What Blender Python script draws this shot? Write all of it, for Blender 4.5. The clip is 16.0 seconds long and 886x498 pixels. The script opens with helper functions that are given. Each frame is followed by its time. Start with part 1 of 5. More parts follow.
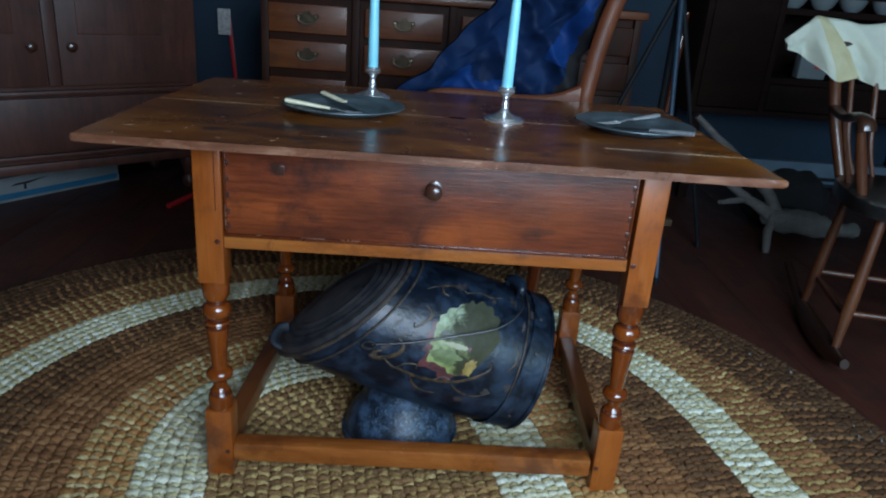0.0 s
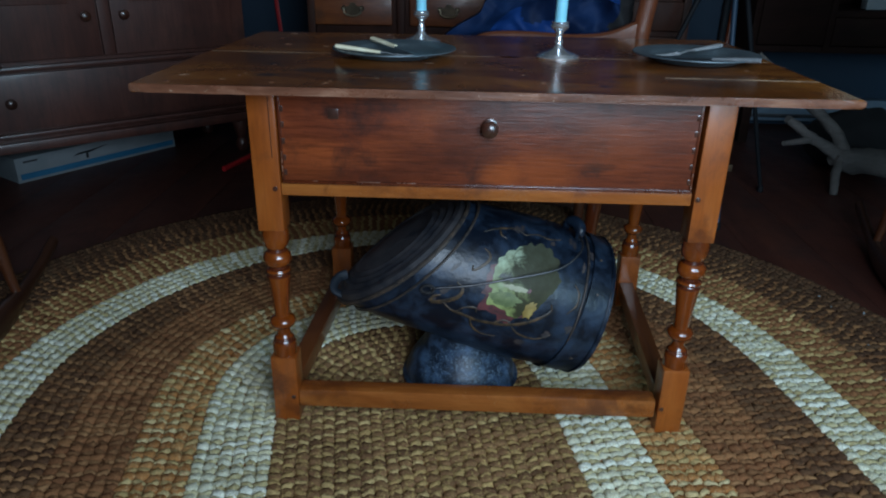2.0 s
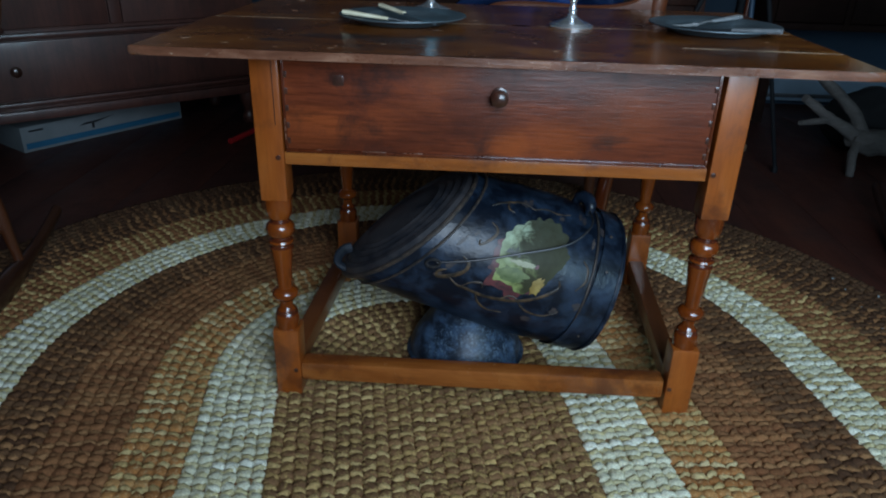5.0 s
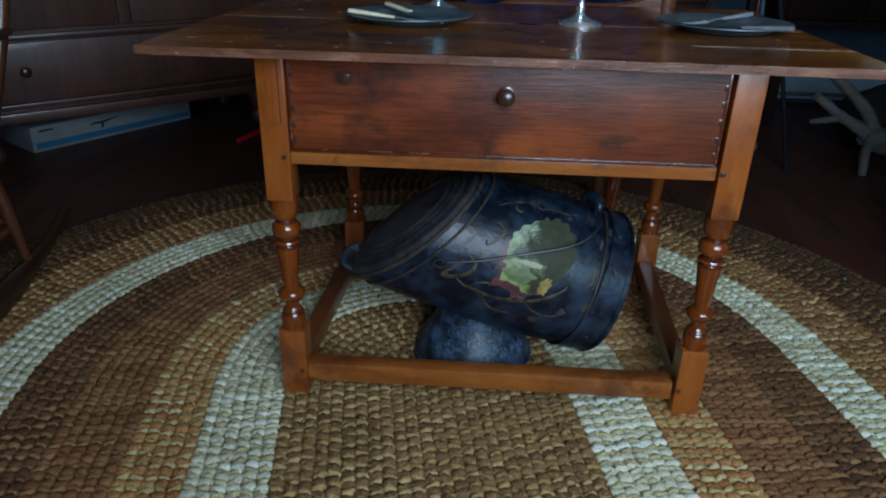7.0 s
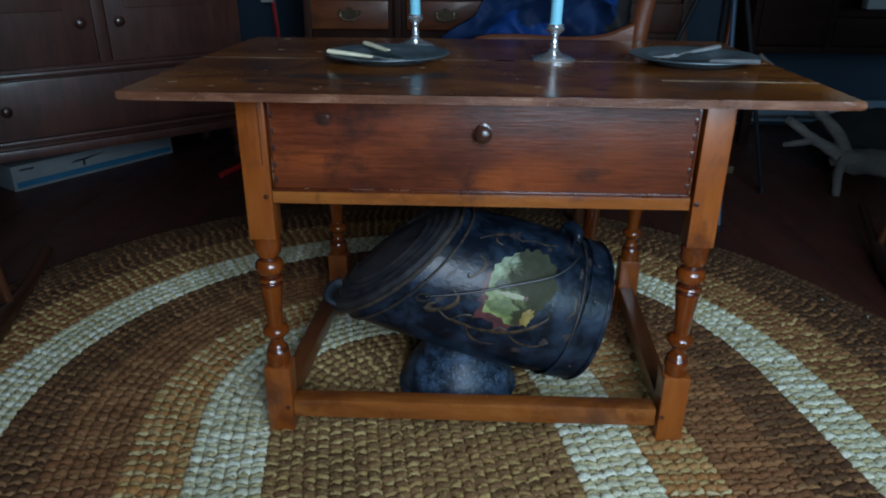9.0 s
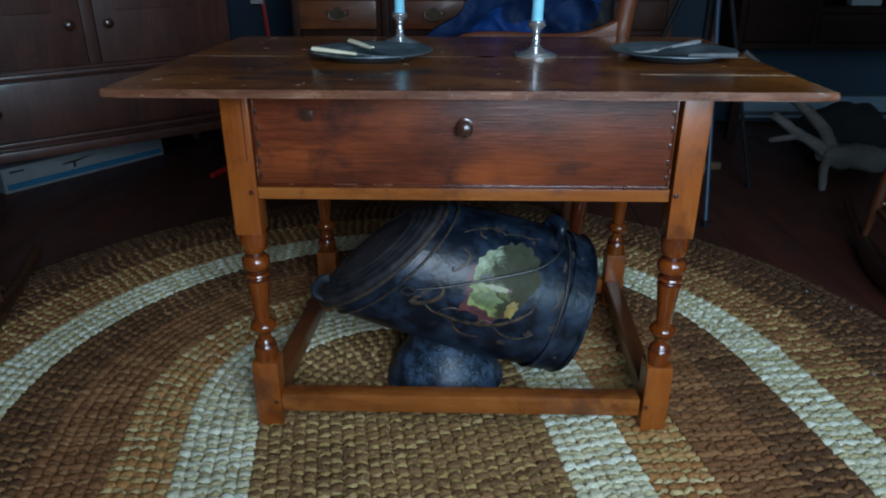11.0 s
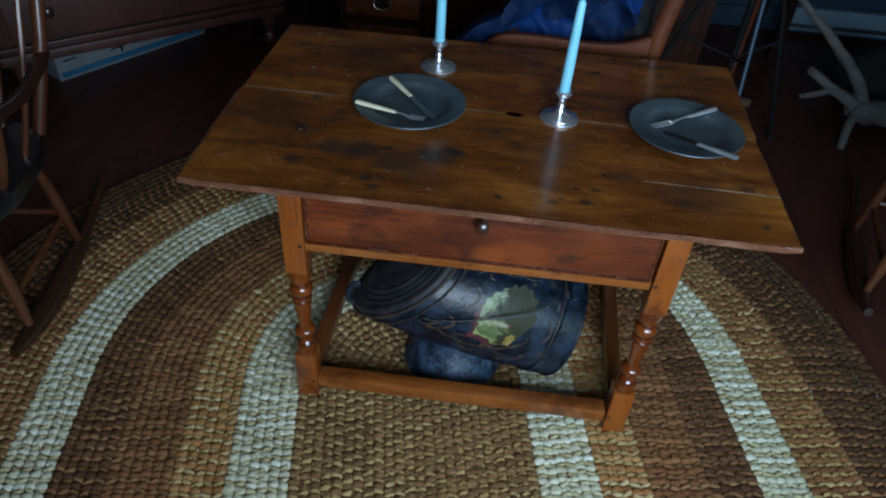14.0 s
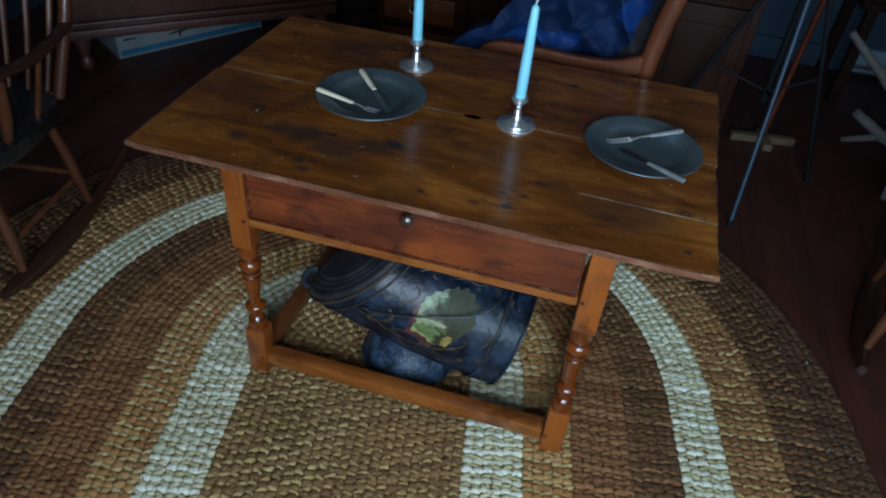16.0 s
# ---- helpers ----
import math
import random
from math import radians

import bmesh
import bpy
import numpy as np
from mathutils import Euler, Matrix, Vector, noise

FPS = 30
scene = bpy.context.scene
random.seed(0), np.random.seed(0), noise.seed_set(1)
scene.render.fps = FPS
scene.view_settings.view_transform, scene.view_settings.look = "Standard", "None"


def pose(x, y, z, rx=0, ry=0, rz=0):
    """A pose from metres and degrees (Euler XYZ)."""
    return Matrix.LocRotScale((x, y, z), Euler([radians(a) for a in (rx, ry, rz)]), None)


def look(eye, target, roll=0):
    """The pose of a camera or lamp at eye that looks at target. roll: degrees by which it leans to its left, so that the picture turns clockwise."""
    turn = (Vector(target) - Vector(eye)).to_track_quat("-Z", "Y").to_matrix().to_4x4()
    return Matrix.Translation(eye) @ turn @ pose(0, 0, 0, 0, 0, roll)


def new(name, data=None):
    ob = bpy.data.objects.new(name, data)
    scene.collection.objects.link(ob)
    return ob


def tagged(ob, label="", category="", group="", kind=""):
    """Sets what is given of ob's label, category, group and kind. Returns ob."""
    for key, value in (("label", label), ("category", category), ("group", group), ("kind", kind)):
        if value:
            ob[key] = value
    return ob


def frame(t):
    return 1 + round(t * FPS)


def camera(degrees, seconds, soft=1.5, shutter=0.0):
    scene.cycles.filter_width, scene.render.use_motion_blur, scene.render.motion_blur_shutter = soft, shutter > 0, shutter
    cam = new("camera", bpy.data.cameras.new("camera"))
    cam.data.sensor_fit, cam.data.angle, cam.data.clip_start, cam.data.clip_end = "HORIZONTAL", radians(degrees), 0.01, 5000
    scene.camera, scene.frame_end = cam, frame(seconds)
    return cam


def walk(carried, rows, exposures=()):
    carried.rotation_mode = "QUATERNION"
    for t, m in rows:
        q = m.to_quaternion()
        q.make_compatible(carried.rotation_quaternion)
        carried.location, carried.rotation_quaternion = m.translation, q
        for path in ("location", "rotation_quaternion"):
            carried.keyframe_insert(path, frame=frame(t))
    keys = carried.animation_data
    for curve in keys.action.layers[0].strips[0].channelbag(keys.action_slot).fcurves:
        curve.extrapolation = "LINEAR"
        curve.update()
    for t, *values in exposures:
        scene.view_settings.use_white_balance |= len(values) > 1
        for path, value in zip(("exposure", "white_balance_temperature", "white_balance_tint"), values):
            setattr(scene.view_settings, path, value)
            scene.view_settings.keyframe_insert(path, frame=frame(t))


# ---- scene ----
cam = camera(65.0, 16.0, 2.0, 0.35)
PATH = [
    (0, (-0.028, -1.115, 0.922), (0.061, 0.755, 0.22), 4.4),
    (0.5, (-0.014, -1.164, 0.893), (-0.018, 0.714, 0.204), 2.6),
    (1, (-0.01, -1.154, 0.891), (-0.052, 0.703, 0.15), -0.5),
    (1.5, (-0.036, -1.129, 0.887), (-0.091, 0.71, 0.103), 0.8),
    (2, (-0.039, -1.118, 0.88), (-0.089, 0.713, 0.076), 1.0),
    (2.5, (-0.042, -1.114, 0.878), (-0.091, 0.715, 0.071), 1.6),
    (3, (-0.046, -1.113, 0.873), (-0.099, 0.72, 0.076), 1.5),
    (3.5, (-0.042, -1.104, 0.868), (-0.082, 0.716, 0.041), 1.7),
    (4, (-0.039, -1.099, 0.867), (-0.063, 0.714, 0.023), 1.7),
    (4.5, (-0.037, -1.098, 0.861), (-0.088, 0.709, 0.005), 1.8),
    (7, (-0.032, -1.088, 0.857), (-0.129, 0.714, -0.004), 1.3),
    (7.5, (-0.027, -1.096, 0.868), (-0.113, 0.727, 0.05), 0.7),
    (8, (-0.026, -1.095, 0.874), (-0.081, 0.738, 0.075), 0.7),
    (10.5, (-0.017, -1.096, 0.88), (-0.083, 0.738, 0.087), -0.0),
    (11, (-0.005, -1.114, 0.872), (-0.05, 0.722, 0.08), 0.0),
    (11.5, (-0.038, -1.092, 0.856), (-0.088, 0.714, 0.0), 2.1),
    (12, (-0.065, -1.041, 1.102), (-0.097, 0.524, -0.144), 3.4),
    (12.5, (-0.058, -1.059, 1.311), (-0.052, 0.412, -0.044), 5.1),
    (13, (-0.021, -1.091, 1.396), (-0.07, 0.386, 0.049), 3.9),
    (13.5, (0.006, -1.087, 1.422), (-0.081, 0.452, 0.148), 2.6),
    (14, (-0.012, -1.042, 1.417), (-0.094, 0.479, 0.121), 4.5),
    (14.5, (-0.014, -1.002, 1.411), (-0.076, 0.482, 0.071), 6.3),
    (15, (0.123, -1.001, 1.415), (-0.089, 0.519, 0.132), 7.8),
    (15.5, (0.231, -1.033, 1.414), (-0.099, 0.457, 0.122), 6.8),
    (16, (0.297, -1.02, 1.407), (-0.032, 0.487, 0.134), 5.4),
]
EXPOSURES = [(0, 0.32), (1, 0.14), (2.5, -0.05), (4.5, -0.08), (8, -0.12), (11, -0.03), (12, 0.03), (13.5, -0.02), (14.5, 0.06), (16, 0.05)]
walk(cam, [(t, look(eye, target, roll)) for t, eye, target, roll in PATH], EXPOSURES)

# ---- world and light ----
world = bpy.data.worlds.new("world")
scene.world = world
world.use_nodes = True
wn = world.node_tree.nodes
sky = wn.new("ShaderNodeTexSky")
sky.sky_type, sky.sun_disc, sky.sun_elevation, sky.sun_rotation = "NISHITA", False, radians(38), radians(200)
wn["Background"].inputs[1].default_value = 0.12
world.node_tree.links.new(sky.outputs[0], wn["Background"].inputs[0])
sun_data = bpy.data.lights.new("sun", "SUN")
sun_data.energy, sun_data.angle, sun_data.color = 1.0, radians(10), (1.0, 0.96, 0.9)
sun = new("sun", sun_data)
sun.matrix_world = look((3, 6, 7), (0, 0, 0))
WINDOW_POWER = [58.0, 32.0]
WINDOWS = [(0.45, 0.85, 1.25), (1.4, 0.85, 1.25)]
TINTS = [(0.63, 0.8, 1.0), (0.45, 0.78, 1.0)]
SILL = 0.7
for (wx, ww, wh), tint, power in zip(WINDOWS, TINTS, WINDOW_POWER):
    ld = bpy.data.lights.new("window_light", "AREA")
    ld.shape, ld.size, ld.size_y, ld.energy, ld.color = "RECTANGLE", ww - 0.06, wh - 0.06, power, tint
    new("window_light", ld).matrix_world = look((wx, -1.81, SILL + wh / 2), (wx, 0, SILL + wh / 2))


# ---- materials ----
def shader(name, rough=0.5, metal=0.0, coat=0.0, spec=0.5):
    m = bpy.data.materials.new(name)
    m.use_nodes = True
    b = m.node_tree.nodes["Principled BSDF"]
    b.inputs["Roughness"].default_value, b.inputs["Metallic"].default_value = rough, metal
    b.inputs["Coat Weight"].default_value, b.inputs["Coat Roughness"].default_value = coat, 0.12
    b.inputs["Specular IOR Level"].default_value = spec
    return m, m.node_tree.nodes, m.node_tree.links, b


def ramp(nodes, stops):
    r = nodes.new("ShaderNodeValToRGB")
    e = r.color_ramp.elements
    while len(e) < len(stops):
        e.new(0.5)
    for el, (p, c) in zip(e, stops):
        el.position, el.color = p, (*c, 1)
    return r


def coords(nodes, links, scale):
    tc, mp = nodes.new("ShaderNodeTexCoord"), nodes.new("ShaderNodeMapping")
    mp.inputs["Scale"].default_value = scale
    links.new(tc.outputs["Object"], mp.inputs["Vector"])
    return mp.outputs[0]


def noise_tex(nodes, links, vec, scale, detail=4.0, rough=0.55, dist=0.0):
    n = nodes.new("ShaderNodeTexNoise")
    n.inputs["Scale"].default_value, n.inputs["Detail"].default_value = scale, detail
    n.inputs["Roughness"].default_value, n.inputs["Distortion"].default_value = rough, dist
    links.new(vec, n.inputs["Vector"])
    return n


def mix(nodes, links, kind, fac, a, b):
    x = nodes.new("ShaderNodeMix")
    x.data_type, x.blend_type = "RGBA", kind
    for key, val in ((0, fac), (6, a), (7, b)):
        if isinstance(val, (int, float)):
            x.inputs[key].default_value = val
        elif isinstance(val, tuple):
            x.inputs[key].default_value = (*val, 1)
        else:
            links.new(val, x.inputs[key])
    return x.outputs[2]


def bump(nodes, links, bsdf, height, strength, distance=0.002):
    bp = nodes.new("ShaderNodeBump")
    bp.inputs["Strength"].default_value, bp.inputs["Distance"].default_value = strength, distance
    links.new(height, bp.inputs["Height"])
    links.new(bp.outputs[0], bsdf.inputs["Normal"])


def wood(name, dark, mid, light, along="x", rough=0.4, coat=0.25, grain=1.0, stain=0.5, stain_col=(0.02, 0.012, 0.008), spec=0.5, bumpy=0.25, wear=None, blotch=0.5, fine_amt=0.55, blotch_scale=9.0):
    """Old finished wood: fine fibres along one axis, soft blotches of the finish, dark stains and optional pale wear."""
    m, n, l, b = shader(name, rough, 0, coat, spec)
    s = {"x": (0.9, 12, 12), "y": (12, 0.9, 12), "z": (12, 12, 0.9)}[along]
    v = coords(n, l, tuple(grain * q for q in s))
    half = coords(n, l, tuple(0.35 + 0.65 * (q > 1) for q in s))
    fig = noise_tex(n, l, v, 2.0, 5, 0.6, 0.8)
    blo = noise_tex(n, l, half, blotch_scale, 9, 0.68, 0.6)
    fib = noise_tex(n, l, v, 18, 4, 0.65)
    blend = mix(n, l, "MIX", blotch, fig.outputs[0], blo.outputs[0])
    col = ramp(n, [(0.3, dark), (0.5, mid), (0.72, light)])
    l.new(blend, col.inputs[0])
    fine = ramp(n, [(0.32, (0.5, 0.46, 0.44)), (0.55, (1.05, 1.05, 1.05))])
    l.new(fib.outputs[0], fine.inputs[0])
    c1 = mix(n, l, "MULTIPLY", fine_amt, col.outputs[0], fine.outputs[0])
    v2 = coords(n, l, (1, 1, 1))
    big = noise_tex(n, l, v2, 7.0, 7, 0.7, 0.3)
    sm = ramp(n, [(0.53, (0, 0, 0)), (0.66, (1, 1, 1))])
    l.new(big.outputs[0], sm.inputs[0])
    fac = n.new("ShaderNodeMath")
    fac.operation = "MULTIPLY"
    l.new(sm.outputs[0], fac.inputs[0])
    fac.inputs[1].default_value = stain
    c2 = mix(n, l, "MIX", fac.outputs[0], c1, stain_col)
    spots = noise_tex(n, l, half, 24, 4, 0.6, 0.2)
    spm = ramp(n, [(0.66, (0, 0, 0)), (0.73, (1, 1, 1))])
    l.new(spots.outputs[0], spm.inputs[0])
    sfac = n.new("ShaderNodeMath")
    sfac.operation = "MULTIPLY"
    l.new(spm.outputs[0], sfac.inputs[0])
    sfac.inputs[1].default_value = stain * 0.9
    c2 = mix(n, l, "MIX", sfac.outputs[0], c2, stain_col)
    if wear:
        sp = noise_tex(n, l, v2, 70, 5, 0.7)
        wm = ramp(n, [(0.645, (0, 0, 0)), (0.74, (0.8, 0.8, 0.8))])
        l.new(sp.outputs[0], wm.inputs[0])
        c2 = mix(n, l, "MIX", wm.outputs[0], c2, wear)
    l.new(c2, b.inputs["Base Color"])
    rr = n.new("ShaderNodeMapRange")
    rr.inputs["To Min"].default_value, rr.inputs["To Max"].default_value = max(rough - 0.12, 0.05), rough + 0.2
    l.new(big.outputs[0], rr.inputs[0])
    l.new(rr.outputs[0], b.inputs["Roughness"])
    bump(n, l, b, fib.outputs[0], min(bumpy, 1.0), 0.0015 if bumpy < 0.5 else 0.0026)
    return m


def mottled(name, a, bcol, scale=8.0, rough=0.6, metal=0.0, coat=0.0, fine=60.0, strength=0.2, dist=0.002, contrast=(0.35, 0.7), spec=0.5):
    """Paint, metal, wax or cloth: two tones at a broad scale and fine relief."""
    m, n, l, b = shader(name, rough, metal, coat, spec)
    v = coords(n, l, (1, 1, 1))
    big = noise_tex(n, l, v, scale, 6, 0.6, 0.3)
    c = ramp(n, [(contrast[0], a), (contrast[1], bcol)])
    l.new(big.outputs[0], c.inputs[0])
    l.new(c.outputs[0], b.inputs["Base Color"])
    rr = n.new("ShaderNodeMapRange")
    rr.inputs["To Min"].default_value, rr.inputs["To Max"].default_value = max(rough - 0.1, 0.04), min(rough + 0.15, 1)
    l.new(big.outputs[0], rr.inputs[0])
    l.new(rr.outputs[0], b.inputs["Roughness"])
    f = noise_tex(n, l, v, fine, 3, 0.6)
    bump(n, l, b, f.outputs[0], strength, dist)
    return m


def strand(name, a, bcol, c, fleck):
    """Braid strand of rag: tone drawn lobe by lobe, threads of a second colour, frayed fibre relief."""
    m, n, l, b = shader(name, 0.9, 0, 0, 0.2)
    g = n.new("ShaderNodeNewGeometry")
    r = ramp(n, [(0.0, a), (0.55, bcol), (1.0, c)])
    l.new(g.outputs["Random Per Island"], r.inputs[0])
    v = coords(n, l, (1, 1, 1))
    thread = noise_tex(n, l, v, 150, 4, 0.75, 0.9)
    tm = ramp(n, [(0.52, (0, 0, 0)), (0.66, (0.7, 0.7, 0.7))])
    l.new(thread.outputs[0], tm.inputs[0])
    x = mix(n, l, "MIX", tm.outputs[0], r.outputs[0], fleck)
    f = noise_tex(n, l, v, 330, 3, 0.7)
    fm = ramp(n, [(0.3, (0.66, 0.66, 0.66)), (0.7, (1.36, 1.36, 1.36))])
    l.new(f.outputs[0], fm.inputs[0])
    big = noise_tex(n, l, v, 3.0, 5, 0.6)
    bm_ = ramp(n, [(0.3, (0.8, 0.8, 0.78)), (0.7, (1.12, 1.12, 1.12))])
    l.new(big.outputs[0], bm_.inputs[0])
    x = mix(n, l, "MULTIPLY", 1.0, x, fm.outputs[0])
    x = mix(n, l, "MULTIPLY", 1.0, x, bm_.outputs[0])
    l.new(x, b.inputs["Base Color"])
    f2 = noise_tex(n, l, v, 170, 5, 0.8, 0.8)
    bump(n, l, b, f2.outputs[0], 0.8, 0.003)
    return m


M_LEG = wood("honey_maple", (0.127, 0.0258, 0.00408), (0.237, 0.05645, 0.00816), (0.3386, 0.09677, 0.01632), "z", 0.28, 0.4, 0.8, 0.75, (0.07, 0.016, 0.005), bumpy=0.15, blotch=0.7, fine_amt=0.35)
M_TURN = wood("red_maple_turning", (0.0663, 0.0114, 0.00168), (0.1459, 0.0285, 0.00336), (0.2254, 0.05415, 0.00672), "z", 0.18, 0.7, 0.8, 0.6, (0.045, 0.009, 0.003), bumpy=0.06, blotch=0.7, fine_amt=0.35, blotch_scale=14.0)
M_GROOVE = wood("dark_turned_groove", (0.04, 0.008, 0.003), (0.08, 0.016, 0.005), (0.14, 0.03, 0.007), "z", 0.2, 0.6, 0.8, 0.5, (0.02, 0.006, 0.004), bumpy=0.06)
M_RAIL = wood("honey_maple_rail", (0.1283, 0.0276, 0.0044), (0.2565, 0.07448, 0.015), (0.3762, 0.1392, 0.0325), "x", 0.22, 0.5, 0.8, 0.75, (0.07, 0.016, 0.005), bumpy=0.15, blotch=0.7, fine_amt=0.35)
# side aprons and stretchers: browner and darker than the honey maple rails
M_SIDE = wood("darker_maple_side", (0.06, 0.017, 0.006), (0.1, 0.028, 0.008), (0.15, 0.045, 0.012), "y", 0.3, 0.5, 0.8, 0.4, (0.07, 0.02, 0.006), bumpy=0.1, blotch=0.6, fine_amt=0.3)
M_DRAWER = wood("red_stained_pine", (0.03849, 0.008463, 0.004833), (0.1283, 0.02707, 0.009666), (0.2651, 0.05925, 0.01571), "x", 0.33, 0.0, 1.2, 0.75, (0.016, 0.007, 0.006), spec=0.32, bumpy=0.4, blotch=0.75, fine_amt=0.8, blotch_scale=8.0)
M_TOP = wood("worn_walnut_top", (0.04365, 0.01349, 0.0042), (0.1649, 0.0494, 0.0097), (0.3589, 0.133, 0.0235), "x", 0.2, 0.1, 0.8, 0.45, (0.02, 0.011, 0.008), spec=0.42, bumpy=0.15, wear=(0.34, 0.22, 0.11), blotch=0.85, fine_amt=0.4, blotch_scale=13.0)
M_EDGE = wood("worn_pink_edge", (0.0578, 0.01904, 0.00952), (0.1428, 0.05576, 0.0306), (0.2856, 0.1496, 0.0952), "x", 0.24, 0.3, 1.0, 0.5, (0.09, 0.03, 0.015), bumpy=0.4, wear=(0.5, 0.36, 0.26), blotch=0.8, fine_amt=0.4, blotch_scale=30.0)
M_FILL = mottled("old_joint_filler", (0.08, 0.05, 0.03), (0.36, 0.27, 0.18), 14, 0.7)
M_KNOB = wood("dark_turned_knob", (0.0225, 0.009, 0.006), (0.045, 0.015, 0.009), (0.075, 0.02625, 0.015), "y", 0.25, 0.6)
M_CAB = wood("plum_brown_mahogany", (0.04275, 0.01577, 0.0124), (0.076, 0.02656, 0.0192), (0.1092, 0.03901, 0.0272), "z", 0.4, 0.25, 0.6, 0.4)
# desk wood with the shade on it put into a darker colour
M_DKDESK = wood("shade_dark_desk_wood", (0.01431, 0.003849, 0.001711), (0.02575, 0.00684, 0.002994), (0.04005, 0.01112, 0.004705), "z", 0.55, 0.0, 0.7, 0.4, spec=0.15)
M_DESK = wood("red_walnut", (0.045, 0.0105, 0.0033), (0.1, 0.025, 0.006), (0.175, 0.05, 0.012), "x", 0.4, 0.1, 0.7, 0.5, blotch=0.7, spec=0.32)
M_CHAIR = wood("orange_oak", (0.06336, 0.0155, 0.005), (0.1037, 0.026, 0.008), (0.144, 0.04, 0.0135), "z", 0.4, 0.2, 0.8, 0.3, (0.12, 0.04, 0.015))
M_SPIN = wood("worn_spindle_wood", (0.036, 0.0095, 0.0035), (0.074, 0.02, 0.0065), (0.15, 0.05, 0.017), "z", 0.4, 0.3, 0.5, 0.4, (0.08, 0.03, 0.012))
M_ROCK = wood("dark_rocker_wood", (0.0154, 0.00528, 0.00264), (0.0308, 0.01056, 0.00528), (0.0484, 0.0176, 0.00792), "y", 0.3, 0.4, 0.7, 0.3)
M_SEAT = wood("black_painted_seat", (0.006, 0.006, 0.007), (0.01, 0.0095, 0.01), (0.0175, 0.015, 0.014), "y", 0.3, 0.4, 0.7, 0.3)
M_FLOOR = wood("oxblood_floor_paint", (0.03326, 0.009072, 0.006048), (0.05746, 0.01512, 0.009072), (0.09072, 0.02419, 0.0121), "y", 0.5, 0.02, 0.35, 0.5, (0.02, 0.009, 0.007))
M_PALE = wood("pale_pine", (0.0715, 0.0455, 0.02275), (0.1105, 0.0715, 0.039), (0.156, 0.104, 0.0585), "x", 0.6, 0, 0.8, 0.3)
M_DRIFT = wood("grey_driftwood", (0.05384, 0.05001, 0.04701), (0.09571, 0.08823, 0.08227), (0.1496, 0.1382, 0.1293), "x", 0.8, 0, 1.2, 0.4, (0.08, 0.07, 0.065), bumpy=0.7)
M_HUTCH = wood("dark_hutch_wood", (0.007, 0.0035, 0.0028), (0.0126, 0.0056, 0.0042), (0.0196, 0.0084, 0.0063), "x", 0.7, 0.0, 0.6, 0.4, spec=0.08)
M_WALL = mottled("teal_blue_wall", (0.007176, 0.02277, 0.04271), (0.01037, 0.02951, 0.05294), 3, 0.8, fine=40, strength=0.1)
M_CEIL = mottled("ceiling_boards", (0.14, 0.11, 0.08), (0.2, 0.16, 0.12), 3, 0.8)
M_WHITE = mottled("white_enamel", (0.6, 0.63, 0.65), (0.72, 0.74, 0.75), 6, 0.45)
# white card toned down to grey; bowls, packet and lint share it
M_CARTON = mottled("greyed_white_card", (0.1316, 0.1556, 0.1659), (0.1822, 0.2023, 0.2126), 6, 0.6)
M_HEATER = mottled("grey_heater_enamel", (0.09, 0.135, 0.18), (0.12, 0.1725, 0.225), 6, 0.6)
M_BLUE = mottled("blue_print", (0.0084, 0.09, 0.1725), (0.014, 0.1125, 0.21), 10, 0.5)
M_PEWTER = mottled("dull_pewter", (0.06525, 0.09135, 0.1087), (0.1131, 0.1436, 0.161), 14, 0.45, 0.5, fine=120, strength=0.12)
M_SILVER = mottled("polished_silver", (0.7, 0.72, 0.75), (0.85, 0.86, 0.88), 20, 0.2, 0.88, fine=20, strength=0.02)
M_STEEL = mottled("worn_steel", (0.66, 0.68, 0.7), (0.82, 0.83, 0.85), 40, 0.28, 0.75)
M_DKSTEEL = mottled("dark_blade_steel", (0.05, 0.055, 0.06), (0.1, 0.1, 0.11), 40, 0.4, 0.9)
M_HANDLE = mottled("grey_horn_handle", (0.12, 0.13, 0.14), (0.22, 0.23, 0.24), 40, 0.35)
M_IVORY = mottled("ivory_bone", (0.62, 0.55, 0.38), (0.75, 0.7, 0.52), 30, 0.4, coat=0.2)
M_CANDLE = mottled("pale_blue_wax", (0.2, 0.56, 0.7), (0.26, 0.63, 0.76), 12, 0.45, coat=0.1, fine=90, strength=0.15)
M_WICK = mottled("white_wick", (0.6, 0.66, 0.68), (0.7, 0.75, 0.76), 90, 0.9)
# blue mottle in the black japan stands in for the window's bluish sheen
M_TOLE = mottled("black_japan_blue_sheen", (0.003, 0.0055, 0.011), (0.02, 0.036, 0.064), 21, 0.33, 0.0, 0.0, fine=70, strength=0.55, spec=0.34, contrast=(0.43, 0.72))
M_BLACKIRON = mottled("dull_black_iron", (0.004, 0.006, 0.009), (0.016, 0.02, 0.028), 40, 0.6, 0.0, fine=90, strength=0.3, spec=0.2)
M_LID = mottled("black_tole_lid", (0.01, 0.012, 0.017), (0.045, 0.04, 0.042), 22, 0.45, 0.2, 0.2, fine=70, strength=0.3)
M_TRIM = mottled("worn_copper_trim", (0.02, 0.02, 0.022), (0.085, 0.06, 0.045), 60, 0.42, 0.3)
M_WIRE = mottled("grey_iron_wire", (0.03, 0.03, 0.033), (0.07, 0.068, 0.07), 60, 0.4, 0.7)
M_FOOTGLINT = mottled("black_enamel_glints", (0.007, 0.013, 0.024), (0.045, 0.085, 0.15), 26, 0.42, 0.0, 0.0, fine=90, strength=0.45, contrast=(0.45, 0.68), spec=0.32)
